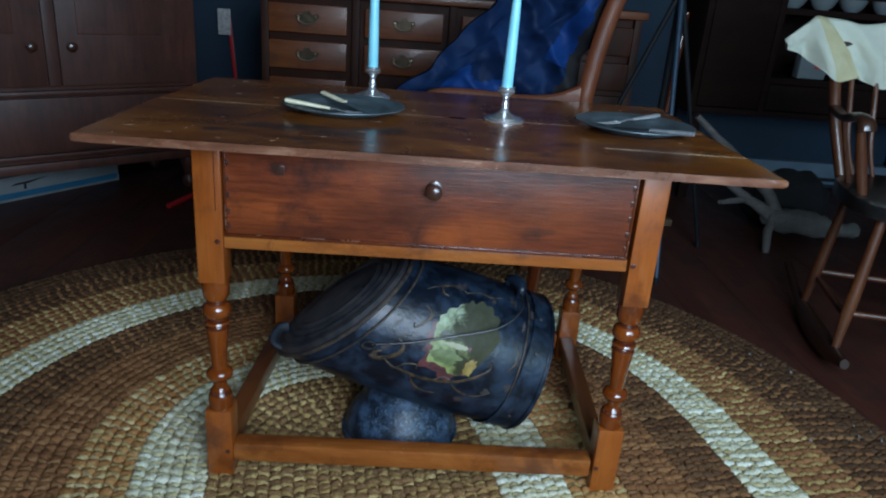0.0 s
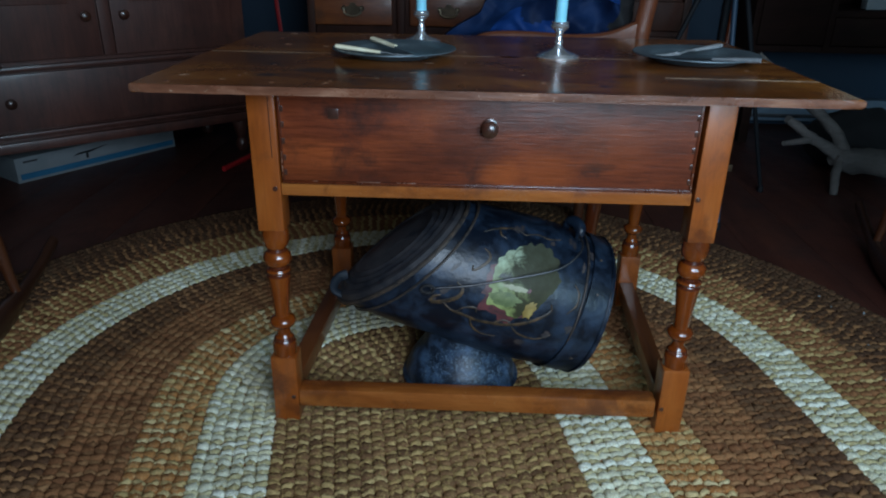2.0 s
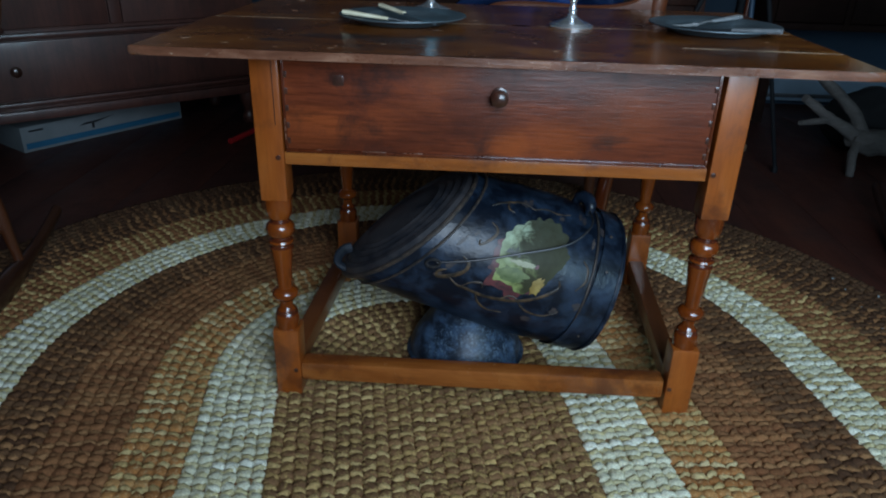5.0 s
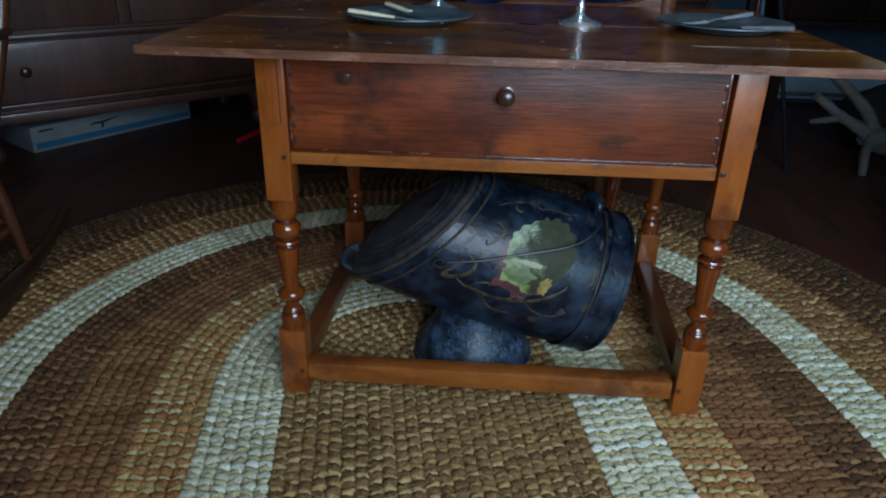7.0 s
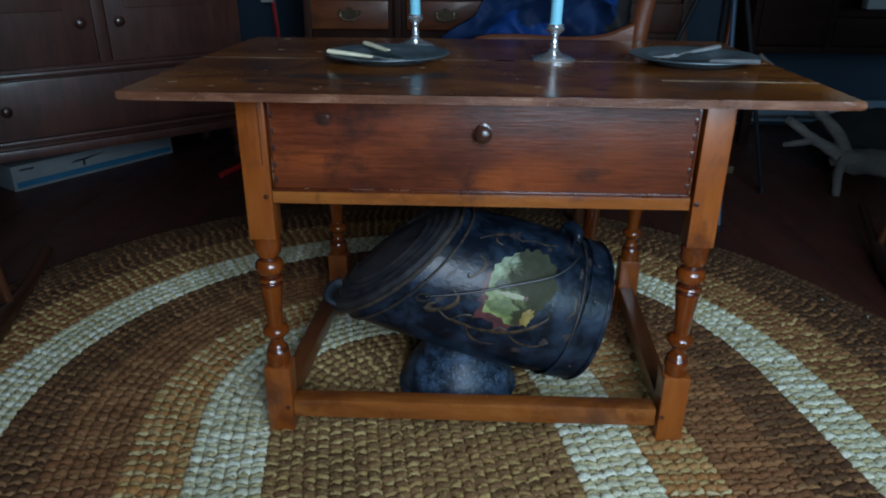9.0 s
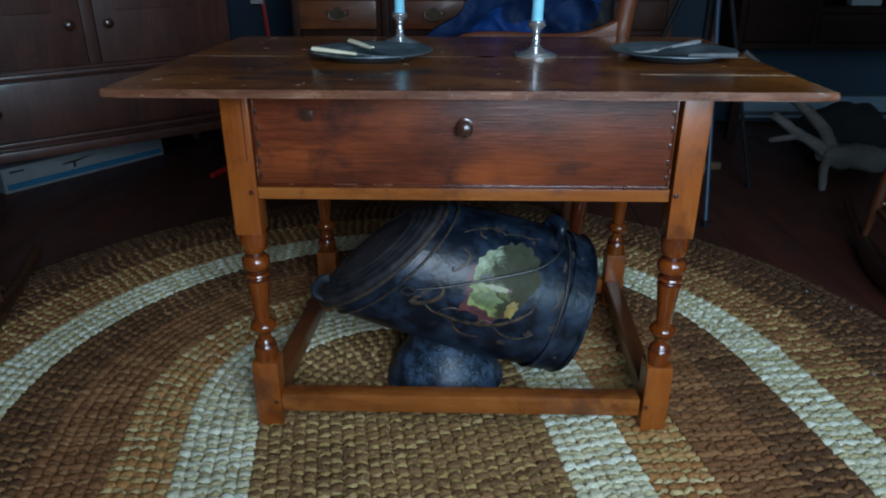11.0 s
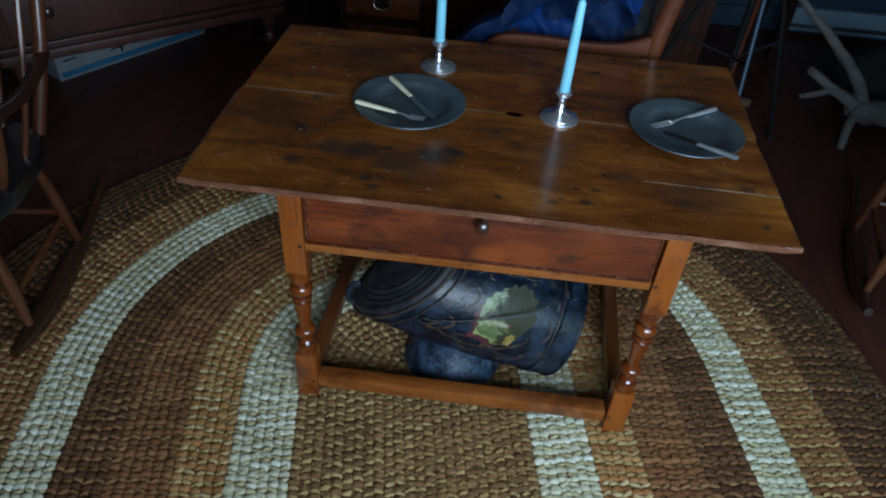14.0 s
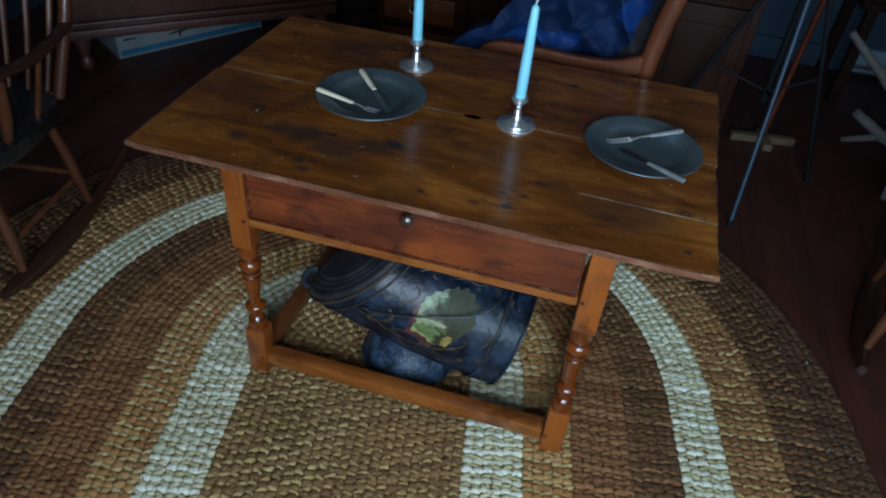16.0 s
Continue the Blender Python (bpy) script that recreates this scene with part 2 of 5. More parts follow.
M_GOLD = mottled("faded_gilt", (0.0135, 0.00975, 0.00675), (0.075, 0.04125, 0.0165), 60, 0.5, contrast=(0.4, 0.66))
M_REDP = mottled("faded_crimson_paint", (0.03, 0.012, 0.014), (0.12, 0.024, 0.026), 60, 0.45)
M_BRASS = mottled("aged_brass", (0.02, 0.014, 0.009), (0.07, 0.05, 0.03), 40, 0.4, 0.8)
# brass of bails and posts, coloured brighter for the highlights on them
M_BAIL = mottled("highlit_brass", (0.3, 0.25, 0.17), (0.5, 0.43, 0.32), 40, 0.3, 0.9)
M_NAVY = mottled("navy_nylon", (0.0028, 0.0091, 0.0315), (0.0049, 0.0189, 0.063), 7, 0.65, spec=0.12, fine=30, strength=0.35, dist=0.006)
M_ROYAL = mottled("royal_blue_nylon", (0.0028, 0.0196, 0.091), (0.0056, 0.035, 0.147), 7, 0.6, spec=0.15, fine=30, strength=0.3, dist=0.006)
M_BLACKCLOTH = mottled("black_fleece", (0.0024, 0.0027, 0.0036), (0.0048, 0.0051, 0.006), 25, 0.9)
M_CLOTH = mottled("cream_towel", (0.72, 0.74, 0.64), (0.8, 0.8, 0.68), 9, 0.9, fine=150, strength=0.4)
M_CLOTHY = mottled("yellow_towel_stripe", (0.66, 0.6, 0.36), (0.72, 0.68, 0.46), 15, 0.9, fine=150, strength=0.4)
M_RED = mottled("red_paint", (0.4, 0.015, 0.02), (0.5, 0.02, 0.025), 10, 0.4)
M_BLACKMETAL = mottled("black_tripod_metal", (0.00288, 0.0036, 0.00504), (0.0072, 0.00792, 0.01008), 20, 0.65, 0.0, spec=0.2)
M_BLUEMETAL = mottled("blue_grey_tube", (0.014, 0.0315, 0.056), (0.021, 0.042, 0.07), 20, 0.45, 0.3)
M_PLASTIC = mottled("clear_plastic_bag", (0.35, 0.35, 0.34), (0.55, 0.55, 0.55), 60, 0.25)
M_GLASS, gn, gl, gb = shader("window_glass", 0.02)
gb.inputs["Transmission Weight"].default_value = 1.0


# pale specks crowded in patches, painted in for the window's glints on the enamel
fn, fl = M_FOOTGLINT.node_tree.nodes, M_FOOTGLINT.node_tree.links
fcol = fn["Principled BSDF"].inputs["Base Color"]
fv = coords(fn, fl, (1, 1, 1))
pale_mark, crowd = noise_tex(fn, fl, fv, 190, 3, 0.7, 0.5), noise_tex(fn, fl, fv, 13, 3, 0.5)
glint_r, crowd_r = ramp(fn, [(0.53, (0, 0, 0)), (0.6, (1, 1, 1))]), ramp(fn, [(0.42, (0, 0, 0)), (0.56, (0.8, 0.8, 0.8))])
fl.new(pale_mark.outputs[0], glint_r.inputs[0])
fl.new(crowd.outputs[0], crowd_r.inputs[0])
both = mix(fn, fl, "MULTIPLY", 1.0, glint_r.outputs[0], crowd_r.outputs[0])
fl.new(mix(fn, fl, "MIX", both, fcol.links[0].from_socket, (0.075, 0.11, 0.15)), fcol)


# dark knots and dull stains worn into the table top: x, y, radius, strength
KNOTS = [(-0.384, 0.15, 0.014, 0.9), (-0.37, 0.039, 0.018, 0.8), (-0.3, 0.1, 0.032, 0.75), (-0.25, 0.098, 0.04, 0.8), (-0.073, 0.122, 0.022, 0.95), (-0.11, 0.1, 0.035, 0.7), (-0.382, 0.282, 0.014, 0.7), (0.169, 0.044, 0.008, 0.95),
         (0.205, 0.045, 0.01, 0.8), (0.026, -0.011, 0.007, 0.9), (0.373, 0.035, 0.016, 0.7), (0.5, 0.101, 0.014, 0.7), (0.389, 0.563, 0.014, 0.7), (0.505, -0.015, 0.008, 0.8), (-0.17, 0.07, 0.045, 0.7), (-0.2, 0.11, 0.012, 0.8), (0.4, 0.06, 0.07, 0.5), (-0.46, 0.22, 0.09, 0.35), (0.12, 0.16, 0.05, 0.3), (-0.3, 0.5, 0.06, 0.4), (0.25, 0.1, 0.03, 0.45)]


specks = random.Random(3)
KNOTS += [(specks.uniform(-0.52, 0.53), specks.uniform(-0.04, 0.62), specks.uniform(0.005, 0.011), specks.uniform(0.6, 0.95)) for k in range(26)]


def add_knots(m, spots, tone, upright=False):
    """Spots of another tone with ragged edges: x, y, radius, strength (upright: x, z)."""
    n, l = m.node_tree.nodes, m.node_tree.links
    b = n["Principled BSDF"]
    old = b.inputs["Base Color"].links[0].from_socket
    v = coords(n, l, (0.7, 0.0, 1.0) if upright else (0.7, 1.0, 0.0))
    nz = noise_tex(n, l, v, 45, 5, 0.7)
    warped = mix(n, l, "LINEAR_LIGHT", 0.014, v, nz.outputs[1])
    total = None
    for x, y, rad, strength in spots:
        d = n.new("ShaderNodeVectorMath")
        d.operation = "DISTANCE"
        l.new(warped, d.inputs[0])
        d.inputs[1].default_value = (x * 0.7, 0, y) if upright else (x * 0.7, y, 0)
        near = n.new("ShaderNodeMapRange")
        near.interpolation_type = "SMOOTHSTEP"
        near.inputs["From Min"].default_value, near.inputs["From Max"].default_value = rad * 1.2, rad * 0.35
        near.inputs["To Min"].default_value, near.inputs["To Max"].default_value = 0.0, strength
        l.new(d.outputs["Value"], near.inputs[0])
        if total is None:
            total = near.outputs[0]
        else:
            top_of = n.new("ShaderNodeMath")
            top_of.operation = "MAXIMUM"
            l.new(total, top_of.inputs[0])
            l.new(near.outputs[0], top_of.inputs[1])
            total = top_of.outputs[0]
    l.new(mix(n, l, "MIX", total, old, tone), b.inputs["Base Color"])


add_knots(M_TOP, KNOTS, (0.028, 0.02, 0.017))
# the drawer front: rubbed orange where the finish is gone, dark round the knob
add_knots(M_DRAWER, [(0.03, 0.518, 0.03, 0.26), (0.1, 0.522, 0.045, 0.18), (-0.09, 0.62, 0.03, 0.2), (0.2, 0.57, 0.06, 0.12), (-0.3, 0.53, 0.05, 0.12)], (0.4, 0.09, 0.016), True)
add_knots(M_DRAWER, [(-0.03, 0.565, 0.06, 0.35), (0.01, 0.605, 0.045, 0.4), (-0.254, 0.612, 0.014, 0.8), (0.31, 0.6, 0.07, 0.25), (-0.12, 0.55, 0.05, 0.25), (0.16, 0.62, 0.06, 0.2), (0.4, 0.5, 0.1, 0.2)], (0.024, 0.009, 0.007), True)

# ---- building helpers ----
B = bmesh.new


def box(bm, x0, x1, y0, y1, z0, z1, bevel=0.0, m=None):
    vs = [bm.verts.new((x, y, z)) for z in (z0, z1) for y in (y0, y1) for x in (x0, x1)]
    fs = [bm.faces.new([vs[i] for i in f]) for f in ((0, 2, 3, 1), (4, 5, 7, 6), (0, 1, 5, 4), (2, 6, 7, 3), (0, 4, 6, 2), (1, 3, 7, 5))]
    made = vs
    if bevel > 0:
        es = list({e for f in fs for e in f.edges})
        r = bmesh.ops.bevel(bm, geom=es, offset=bevel, segments=2, profile=0.6, affect="EDGES")
        made = list({v for v in r["verts"]} | {v for v in vs if v.is_valid})
    if m is not None:
        bmesh.ops.transform(bm, matrix=m, verts=made)
    return bm


def lathe(bm, profile, n=20, m=None, cap=True, squash=None):
    """Turned body round z from (radius, z) pairs, bottom to top."""
    rings = []
    for r, z in profile:
        ring = []
        for i in range(n):
            a = 2 * math.pi * i / n
            p = Vector((r * math.cos(a), r * math.sin(a), z))
            if squash:
                p = squash(p)
            ring.append(bm.verts.new(m @ p if m else p))
        rings.append(ring)
    for a, b in zip(rings, rings[1:]):
        for i in range(n):
            bm.faces.new((a[i], a[(i + 1) % n], b[(i + 1) % n], b[i]))
    if cap:
        bm.faces.new(rings[0][::-1])
        bm.faces.new(rings[-1])
    return bm


def smooth_path(pts, per=6):
    """A Catmull-Rom line through the points."""
    ps = [Vector(p) for p in pts]
    ps = [2 * ps[0] - ps[1]] + ps + [2 * ps[-1] - ps[-2]]
    out = []
    for i in range(1, len(ps) - 2):
        for k in range(per):
            t = k / per
            a, b, c, d = ps[i - 1:i + 3]
            out.append(0.5 * ((2 * b) + (c - a) * t + (2 * a - 5 * b + 4 * c - d) * t * t + (3 * b - a - 3 * c + d) * t ** 3))
    out.append(ps[-2])
    return out


def tube(bm, pts, radii, n=10, flat=1.0, wob=0.0):
    """A round or flattened bar along points; radii: one number, or one a point."""
    pts = [Vector(p) for p in pts]
    if isinstance(radii, (int, float)):
        radii = [radii] * len(pts)
    rings, up = [], None
    for i, p in enumerate(pts):
        t = (pts[min(i + 1, len(pts) - 1)] - pts[max(i - 1, 0)]).normalized()
        if up is None:
            up = Vector((0, 0, 1)) if abs(t.z) < 0.9 else Vector((0, 1, 0))
        side = t.cross(up).normalized()
        up = side.cross(t).normalized()
        r = radii[i]
        ring = []
        for k in range(n):
            a = 2 * math.pi * k / n
            q = r * (1 + (wob * noise.noise(p * 25 + Vector((k, 0, 0))) if wob else 0))
            ring.append(bm.verts.new(p + side * math.cos(a) * q + up * math.sin(a) * q * flat))
        rings.append(ring)
    for a, b in zip(rings, rings[1:]):
        for k in range(n):
            bm.faces.new((a[k], a[(k + 1) % n], b[(k + 1) % n], b[k]))
    bm.faces.new(rings[0][::-1])
    bm.faces.new(rings[-1])
    return bm


def extrude(bm, outline, z0, z1, m=None, bevel=0.0):
    """A flat slab with that outline (x, y pairs, counter-clockwise)."""
    lo = [bm.verts.new((x, y, z0)) for x, y in outline]
    hi = [bm.verts.new((x, y, z1)) for x, y in outline]
    n = len(outline)
    f = [bm.faces.new(lo[::-1]), bm.faces.new(hi)]
    for i in range(n):
        bm.faces.new((lo[i], lo[(i + 1) % n], hi[(i + 1) % n], hi[i]))
    made = lo + hi
    if bevel:
        es = list({e for q in f for e in q.edges})
        r = bmesh.ops.bevel(bm, geom=es, offset=bevel, segments=2, profile=0.6, affect="EDGES")
        made = list({v for v in r["verts"]} | {v for v in made if v.is_valid})
    if m is not None:
        bmesh.ops.transform(bm, matrix=m, verts=made)
    return bm


def flat_slab(outline, z0, z1):
    """A sharp-edged slab whose broad faces are cut into triangles, so that notches stay open."""
    bm = extrude(B(), outline, z0, z1)
    bmesh.ops.triangulate(bm, faces=[f for f in bm.faces if len(f.verts) > 4], ngon_method="EAR_CLIP")
    return bm


def mesh_of(name, bm, material, angle=38):
    me = bpy.data.meshes.new(name)
    bmesh.ops.recalc_face_normals(bm, faces=bm.faces)
    bm.to_mesh(me)
    bm.free()
    me.shade_smooth()
    me.set_sharp_from_angle(angle=radians(angle))
    for mm in material if isinstance(material, (list, tuple)) else [material]:
        me.materials.append(mm)
    return me


def part(name, bm, material, parent, label="", angle=38):
    ob = new(name, mesh_of(name, bm, material, angle))
    ob.parent = parent
    if label:
        ob["label"] = label
    return ob


def thing(name, m, label, category, group="", kind=""):
    ob = new(name)
    ob.empty_display_size = 0.05
    ob.matrix_world = m
    return tagged(ob, label, category, group, kind)


def solo(name, bm, material, label, category, m=None, group="", kind="", angle=38):
    ob = new(name, mesh_of(name, bm, material, angle))
    if m is not None:
        ob.matrix_world = m
    return tagged(ob, label, category, group, kind)


I4 = Matrix.Identity(4)

# ---- the room ----
XL, XR, YF, YB, ZC = -2.45, 2.75, -1.82, 2.75, 2.3
solo("ceiling", box(B(), XL - 0.1, XR + 0.1, YF - 0.1, YB + 0.1, ZC, ZC + 0.1), M_CEIL, "plain dark board ceiling over the parlour", "ceiling", kind="structure")
solo("wall_north", box(B(), XL - 0.1, XR + 0.1, YB, YB + 0.12, -0.1, ZC), M_WALL, "teal blue painted wall behind the desk", "wall", kind="structure")
solo("wall_west", box(B(), XL - 0.12, XL, YF, YB, -0.1, ZC), M_WALL, "teal blue painted wall", "wall", kind="structure")
solo("wall_east", box(B(), XR, XR + 0.12, YF, YB, -0.1, ZC), M_WALL, "teal blue painted wall", "wall", kind="structure")
south = B()
cuts = [XL - 0.1]
for wx, ww, wh in WINDOWS:
    cuts += [wx - ww / 2, wx + ww / 2]
cuts.append(XR + 0.1)
for i in range(0, len(cuts), 2):
    box(south, cuts[i], cuts[i + 1], YF - 0.12, YF, -0.1, ZC)
for wx, ww, wh in WINDOWS:
    box(south, wx - ww / 2, wx + ww / 2, YF - 0.12, YF, -0.1, SILL)
    box(south, wx - ww / 2, wx + ww / 2, YF - 0.12, YF, SILL + wh, ZC)
solo("wall_south", south, M_WALL, "teal blue painted wall with two windows", "wall", kind="structure")
for i, (wx, ww, wh) in enumerate(WINDOWS):
    w = thing("window_%d" % (i + 1), pose(wx, YF - 0.05, SILL + wh / 2), "white sash window with small panes", "window", kind="structure")
    fr = B()
    for sx in (-1, 1):
        box(fr, sx * ww / 2 - 0.03 - 0.03 * sx, sx * ww / 2 + 0.03 - 0.03 * sx, -0.04, 0.04, -wh / 2, wh / 2, 0.004)
    for z in (-wh / 2 + 0.03, 0, wh / 2 - 0.03):
        box(fr, -ww / 2 + 0.06, ww / 2 - 0.06, -0.035, 0.035, z - 0.03, z + 0.03, 0.004)
    part("window_frame", fr, M_WHITE, w)
    for sz in (-1, 1):
        g = part("pane", box(B(), -ww / 2 + 0.06, ww / 2 - 0.06, -0.003, 0.003, min(sz * 0.03, sz * (wh / 2 - 0.06)), max(sz * 0.03, sz * (wh / 2 - 0.06))), M_GLASS, w)
        g.visible_shadow = False

# painted floor boards
floor = thing("floor", I4, "dark oxblood red painted wide board floor", "floor", kind="structure")
part("subfloor", box(B(), XL - 0.1, XR + 0.1, YF - 0.1, YB + 0.1, -0.12, -0.026), M_HUTCH, floor)
bx = XL - 0.1
while bx < XR + 0.1:
    bw = random.uniform(0.19, 0.25)
    part("plank", box(B(), bx + 0.0006, bx + bw - 0.0006, YF - 0.1, YB + 0.1, -0.025, random.uniform(-0.0008, 0.0), 0.0012), M_FLOOR, floor)
    bx += bw
solo("baseboard", box(B(), XL, XR, YB - 0.02, YB, 0.0, 0.11, 0.004), M_WALL, "teal painted baseboard along the wall", "baseboard", kind="structure")

# ---- braided oval rug ----
RUG_A = Vector((-0.132, 0.11))
RUG_DIR = Vector((math.sin(0.172), -math.cos(0.172)))
RUG_LEN, RUG_W, RUG_N_ROWS = 0.6, 0.0233, 22
RUG_N = Vector((-RUG_DIR.y, RUG_DIR.x))
S_CREAM = strand("cream_braid", (0.5488, 0.53, 0.3914), (0.6664, 0.66, 0.515), (0.7644, 0.77, 0.6592), (0.5, 0.42, 0.22))
S_CREAM2 = strand("straw_braid", (0.38, 0.31, 0.15), (0.48, 0.42, 0.23), (0.56, 0.52, 0.34), (0.66, 0.64, 0.47))
S_BROWN = strand("brown_braid", (0.1471, 0.06461, 0.02758), (0.2107, 0.09966, 0.0422), (0.2746, 0.1385, 0.06081), (0.2678, 0.1365, 0.0576))
S_INNER = strand("inner_brown_braid", (0.1228, 0.06003, 0.02833), (0.1718, 0.08535, 0.03953), (0.221, 0.1143, 0.05271), (0.5, 0.36, 0.125))
S_GOLD = strand("gold_braid", (0.3168, 0.2, 0.075), (0.4048, 0.268, 0.106), (0.4928, 0.346, 0.152), (0.17, 0.1, 0.055))
S_ORANGE = strand("rust_braid", (0.2686, 0.1069, 0.03173), (0.369, 0.1658, 0.05259), (0.4475, 0.2461, 0.09069), (0.515, 0.3822, 0.2112))
S_TAN = strand("tan_braid", (0.3497, 0.2404, 0.09838), (0.459, 0.3388, 0.153), (0.5465, 0.4372, 0.2404), (0.4, 0.19, 0.08))
S_RED = strand("chestnut_braid", (0.1582, 0.06266, 0.02609), (0.2165, 0.09106, 0.03783), (0.2747, 0.1268, 0.0522), (0.2678, 0.1274, 0.0528))
# outermost brown rings, darkened to stand in for the light falling off there
S_OUTER = strand("outer_dimmed_braid", (0.04969, 0.02268, 0.01192), (0.06804, 0.03293, 0.01729), (0.08634, 0.04588, 0.02383), (0.1442, 0.06825, 0.0288))
S_DARK = strand("umber_braid", (0.06609, 0.03009, 0.01492), (0.1006, 0.04833, 0.02333), (0.1323, 0.06712, 0.03172), (0.1751, 0.0819, 0.03648))
BANDS = [(0.28, S_INNER, S_GOLD), (0.42, S_CREAM, S_CREAM2), (0.54, S_ORANGE, S_TAN), (0.68, S_RED, S_BROWN), (0.8, S_DARK, S_BROWN),
         (0.905, S_CREAM, S_CREAM2), (1.045, S_RED, S_GOLD), (1.16, S_OUTER, S_BROWN), (1.5, S_OUTER, S_DARK)]


def oval(d, s):
    """Point and direction at the length s along the oval that lies d from the rug's spine."""
    half = math.pi * d
    s %= 2 * RUG_LEN + 2 * half
    a, b = RUG_A, RUG_A + RUG_DIR * RUG_LEN
    if s < RUG_LEN:
        return a + RUG_DIR * s + RUG_N * d, RUG_DIR
    s -= RUG_LEN
    if s < half:
        t = s / d
        r = RUG_N * math.cos(t) + RUG_DIR * math.sin(t)
        return b + r * d, RUG_DIR * math.cos(t) - RUG_N * math.sin(t)
    s -= half
    if s < RUG_LEN:
        return b - RUG_DIR * s - RUG_N * d, -RUG_DIR
    t = (s - RUG_LEN) / d
    r = -RUG_N * math.cos(t) - RUG_DIR * math.sin(t)
    return a + r * d, -RUG_DIR * math.cos(t) + RUG_N * math.sin(t)


rug = thing("braided_rug", I4, "oval braided rug in brown, rust, tan and cream rings", "rug")
base = B()
perim = 2 * RUG_LEN + 2 * math.pi * 1.262
extrude(base, [tuple(oval(1.262, perim * i / 120)[0]) for i in range(120)], 0.001, 0.004)
part("rug_backing", base, S_BROWN, rug)
SQ = [(1, 0), (0.86, 0.86), (0, 1), (-0.86, 0.86), (-1, 0), (-0.86, -0.86), (0, -1), (0.86, -0.86)]
PITCH = RUG_LEN / RUG_N_ROWS


def lobe(verts, faces, p, t, hl, hw, base, hh, skew):
    """A plump pillow of braid, lying along t, a little ragged at its edge."""
    nrm = Vector((-t.y, t.x))
    v0 = len(verts)
    for r, h in ((1.0, 0.0), (0.94, 0.62), (0.62, 0.97)):
        for c, w in SQ:
            jit = random.uniform(0.8, 1.16)
            xy = p + t * (c * r * hl * jit + skew * h * hl) + nrm * w * r * hw * jit
            verts.append((xy.x, xy.y, base + h * hh * random.uniform(0.82, 1.12)))
    xy = p + t * skew * hl
    verts.append((xy.x, xy.y, base + hh))
    for j in range(2):
        for q in range(8):
            faces.append((v0 + j * 8 + q, v0 + j * 8 + (q + 1) % 8, v0 + j * 8 + 8 + (q + 1) % 8, v0 + j * 8 + 8 + q))
    for q in range(8):
        faces.append((v0 + 16 + q, v0 + 16 + (q + 1) % 8, v0 + 24))


def turned(t, ang):
    return Vector((t.x * math.cos(ang) - t.y * math.sin(ang), t.x * math.sin(ang) + t.y * math.cos(ang)))


# each braid is two rings of slanting lobes that meet in a chevron
step = 0.0
for i in range(54):
    d = (i + 0.5) * RUG_W
    a_mat, b_mat = next((x, y) for lim, x, y in BANDS if d < lim)
    half = math.pi * d
    arc = max(2, round(math.pi * (i // 4 * 4 + 2) * RUG_W / PITCH))
    stations = [(k + 0.5) * PITCH for k in range(RUG_N_ROWS)] + [RUG_LEN + (k + 0.5) * half / arc for k in range(arc)]
    stations += [RUG_LEN + half + (k + 0.5) * PITCH for k in range(RUG_N_ROWS)] + [2 * RUG_LEN + half + (k + 0.5) * half / arc for k in range(arc)]
    verts, faces, slots = [], [], []
    lean = radians(24) * (1 if i % 2 else -1)
    step += PITCH * ((-0.42 if i % 2 else -0.2) if d < 0.28 else (0.14 if i % 2 else -0.1) + random.uniform(-0.04, 0.04))
    for k, s0 in enumerate(stations):
        sway = 0.9 * PITCH * noise.noise(Vector((s0 * 2.2, d * 4, 0))) + step
        s1 = s0 + sway + random.uniform(-0.06, 0.06) * PITCH
        p, t = oval(d, s1)
        lobe(verts, faces, p, turned(t, lean + random.uniform(-0.2, 0.2)), 0.0113 * random.uniform(0.9, 1.1), 0.0135 * random.uniform(0.93, 1.08), 0.001, random.uniform(0.0102, 0.0122), random.uniform(-0.2, 0.25))
        slots += [0] * 24
        p2, t2 = oval(d, s1 + 0.52 * PITCH)
        lobe(verts, faces, p2, turned(t2, -1.3 * lean + random.uniform(-0.2, 0.2)), random.uniform(0.006, 0.0078), random.uniform(0.0122, 0.015), 0.001, random.uniform(0.0098, 0.012), random.uniform(-0.3, 0.3))
        slots += [1] * 24
    me = bpy.data.meshes.new("braid")
    me.from_pydata(verts, [], faces)
    me.polygons.foreach_set("material_index", slots)
    me.polygons.foreach_set("use_smooth", [True] * len(faces))
    me.materials.append(a_mat)
    me.materials.append(b_mat)
    me.update()
    ring = new("braid", me)
    ring.parent = rug
RZ = 0.01

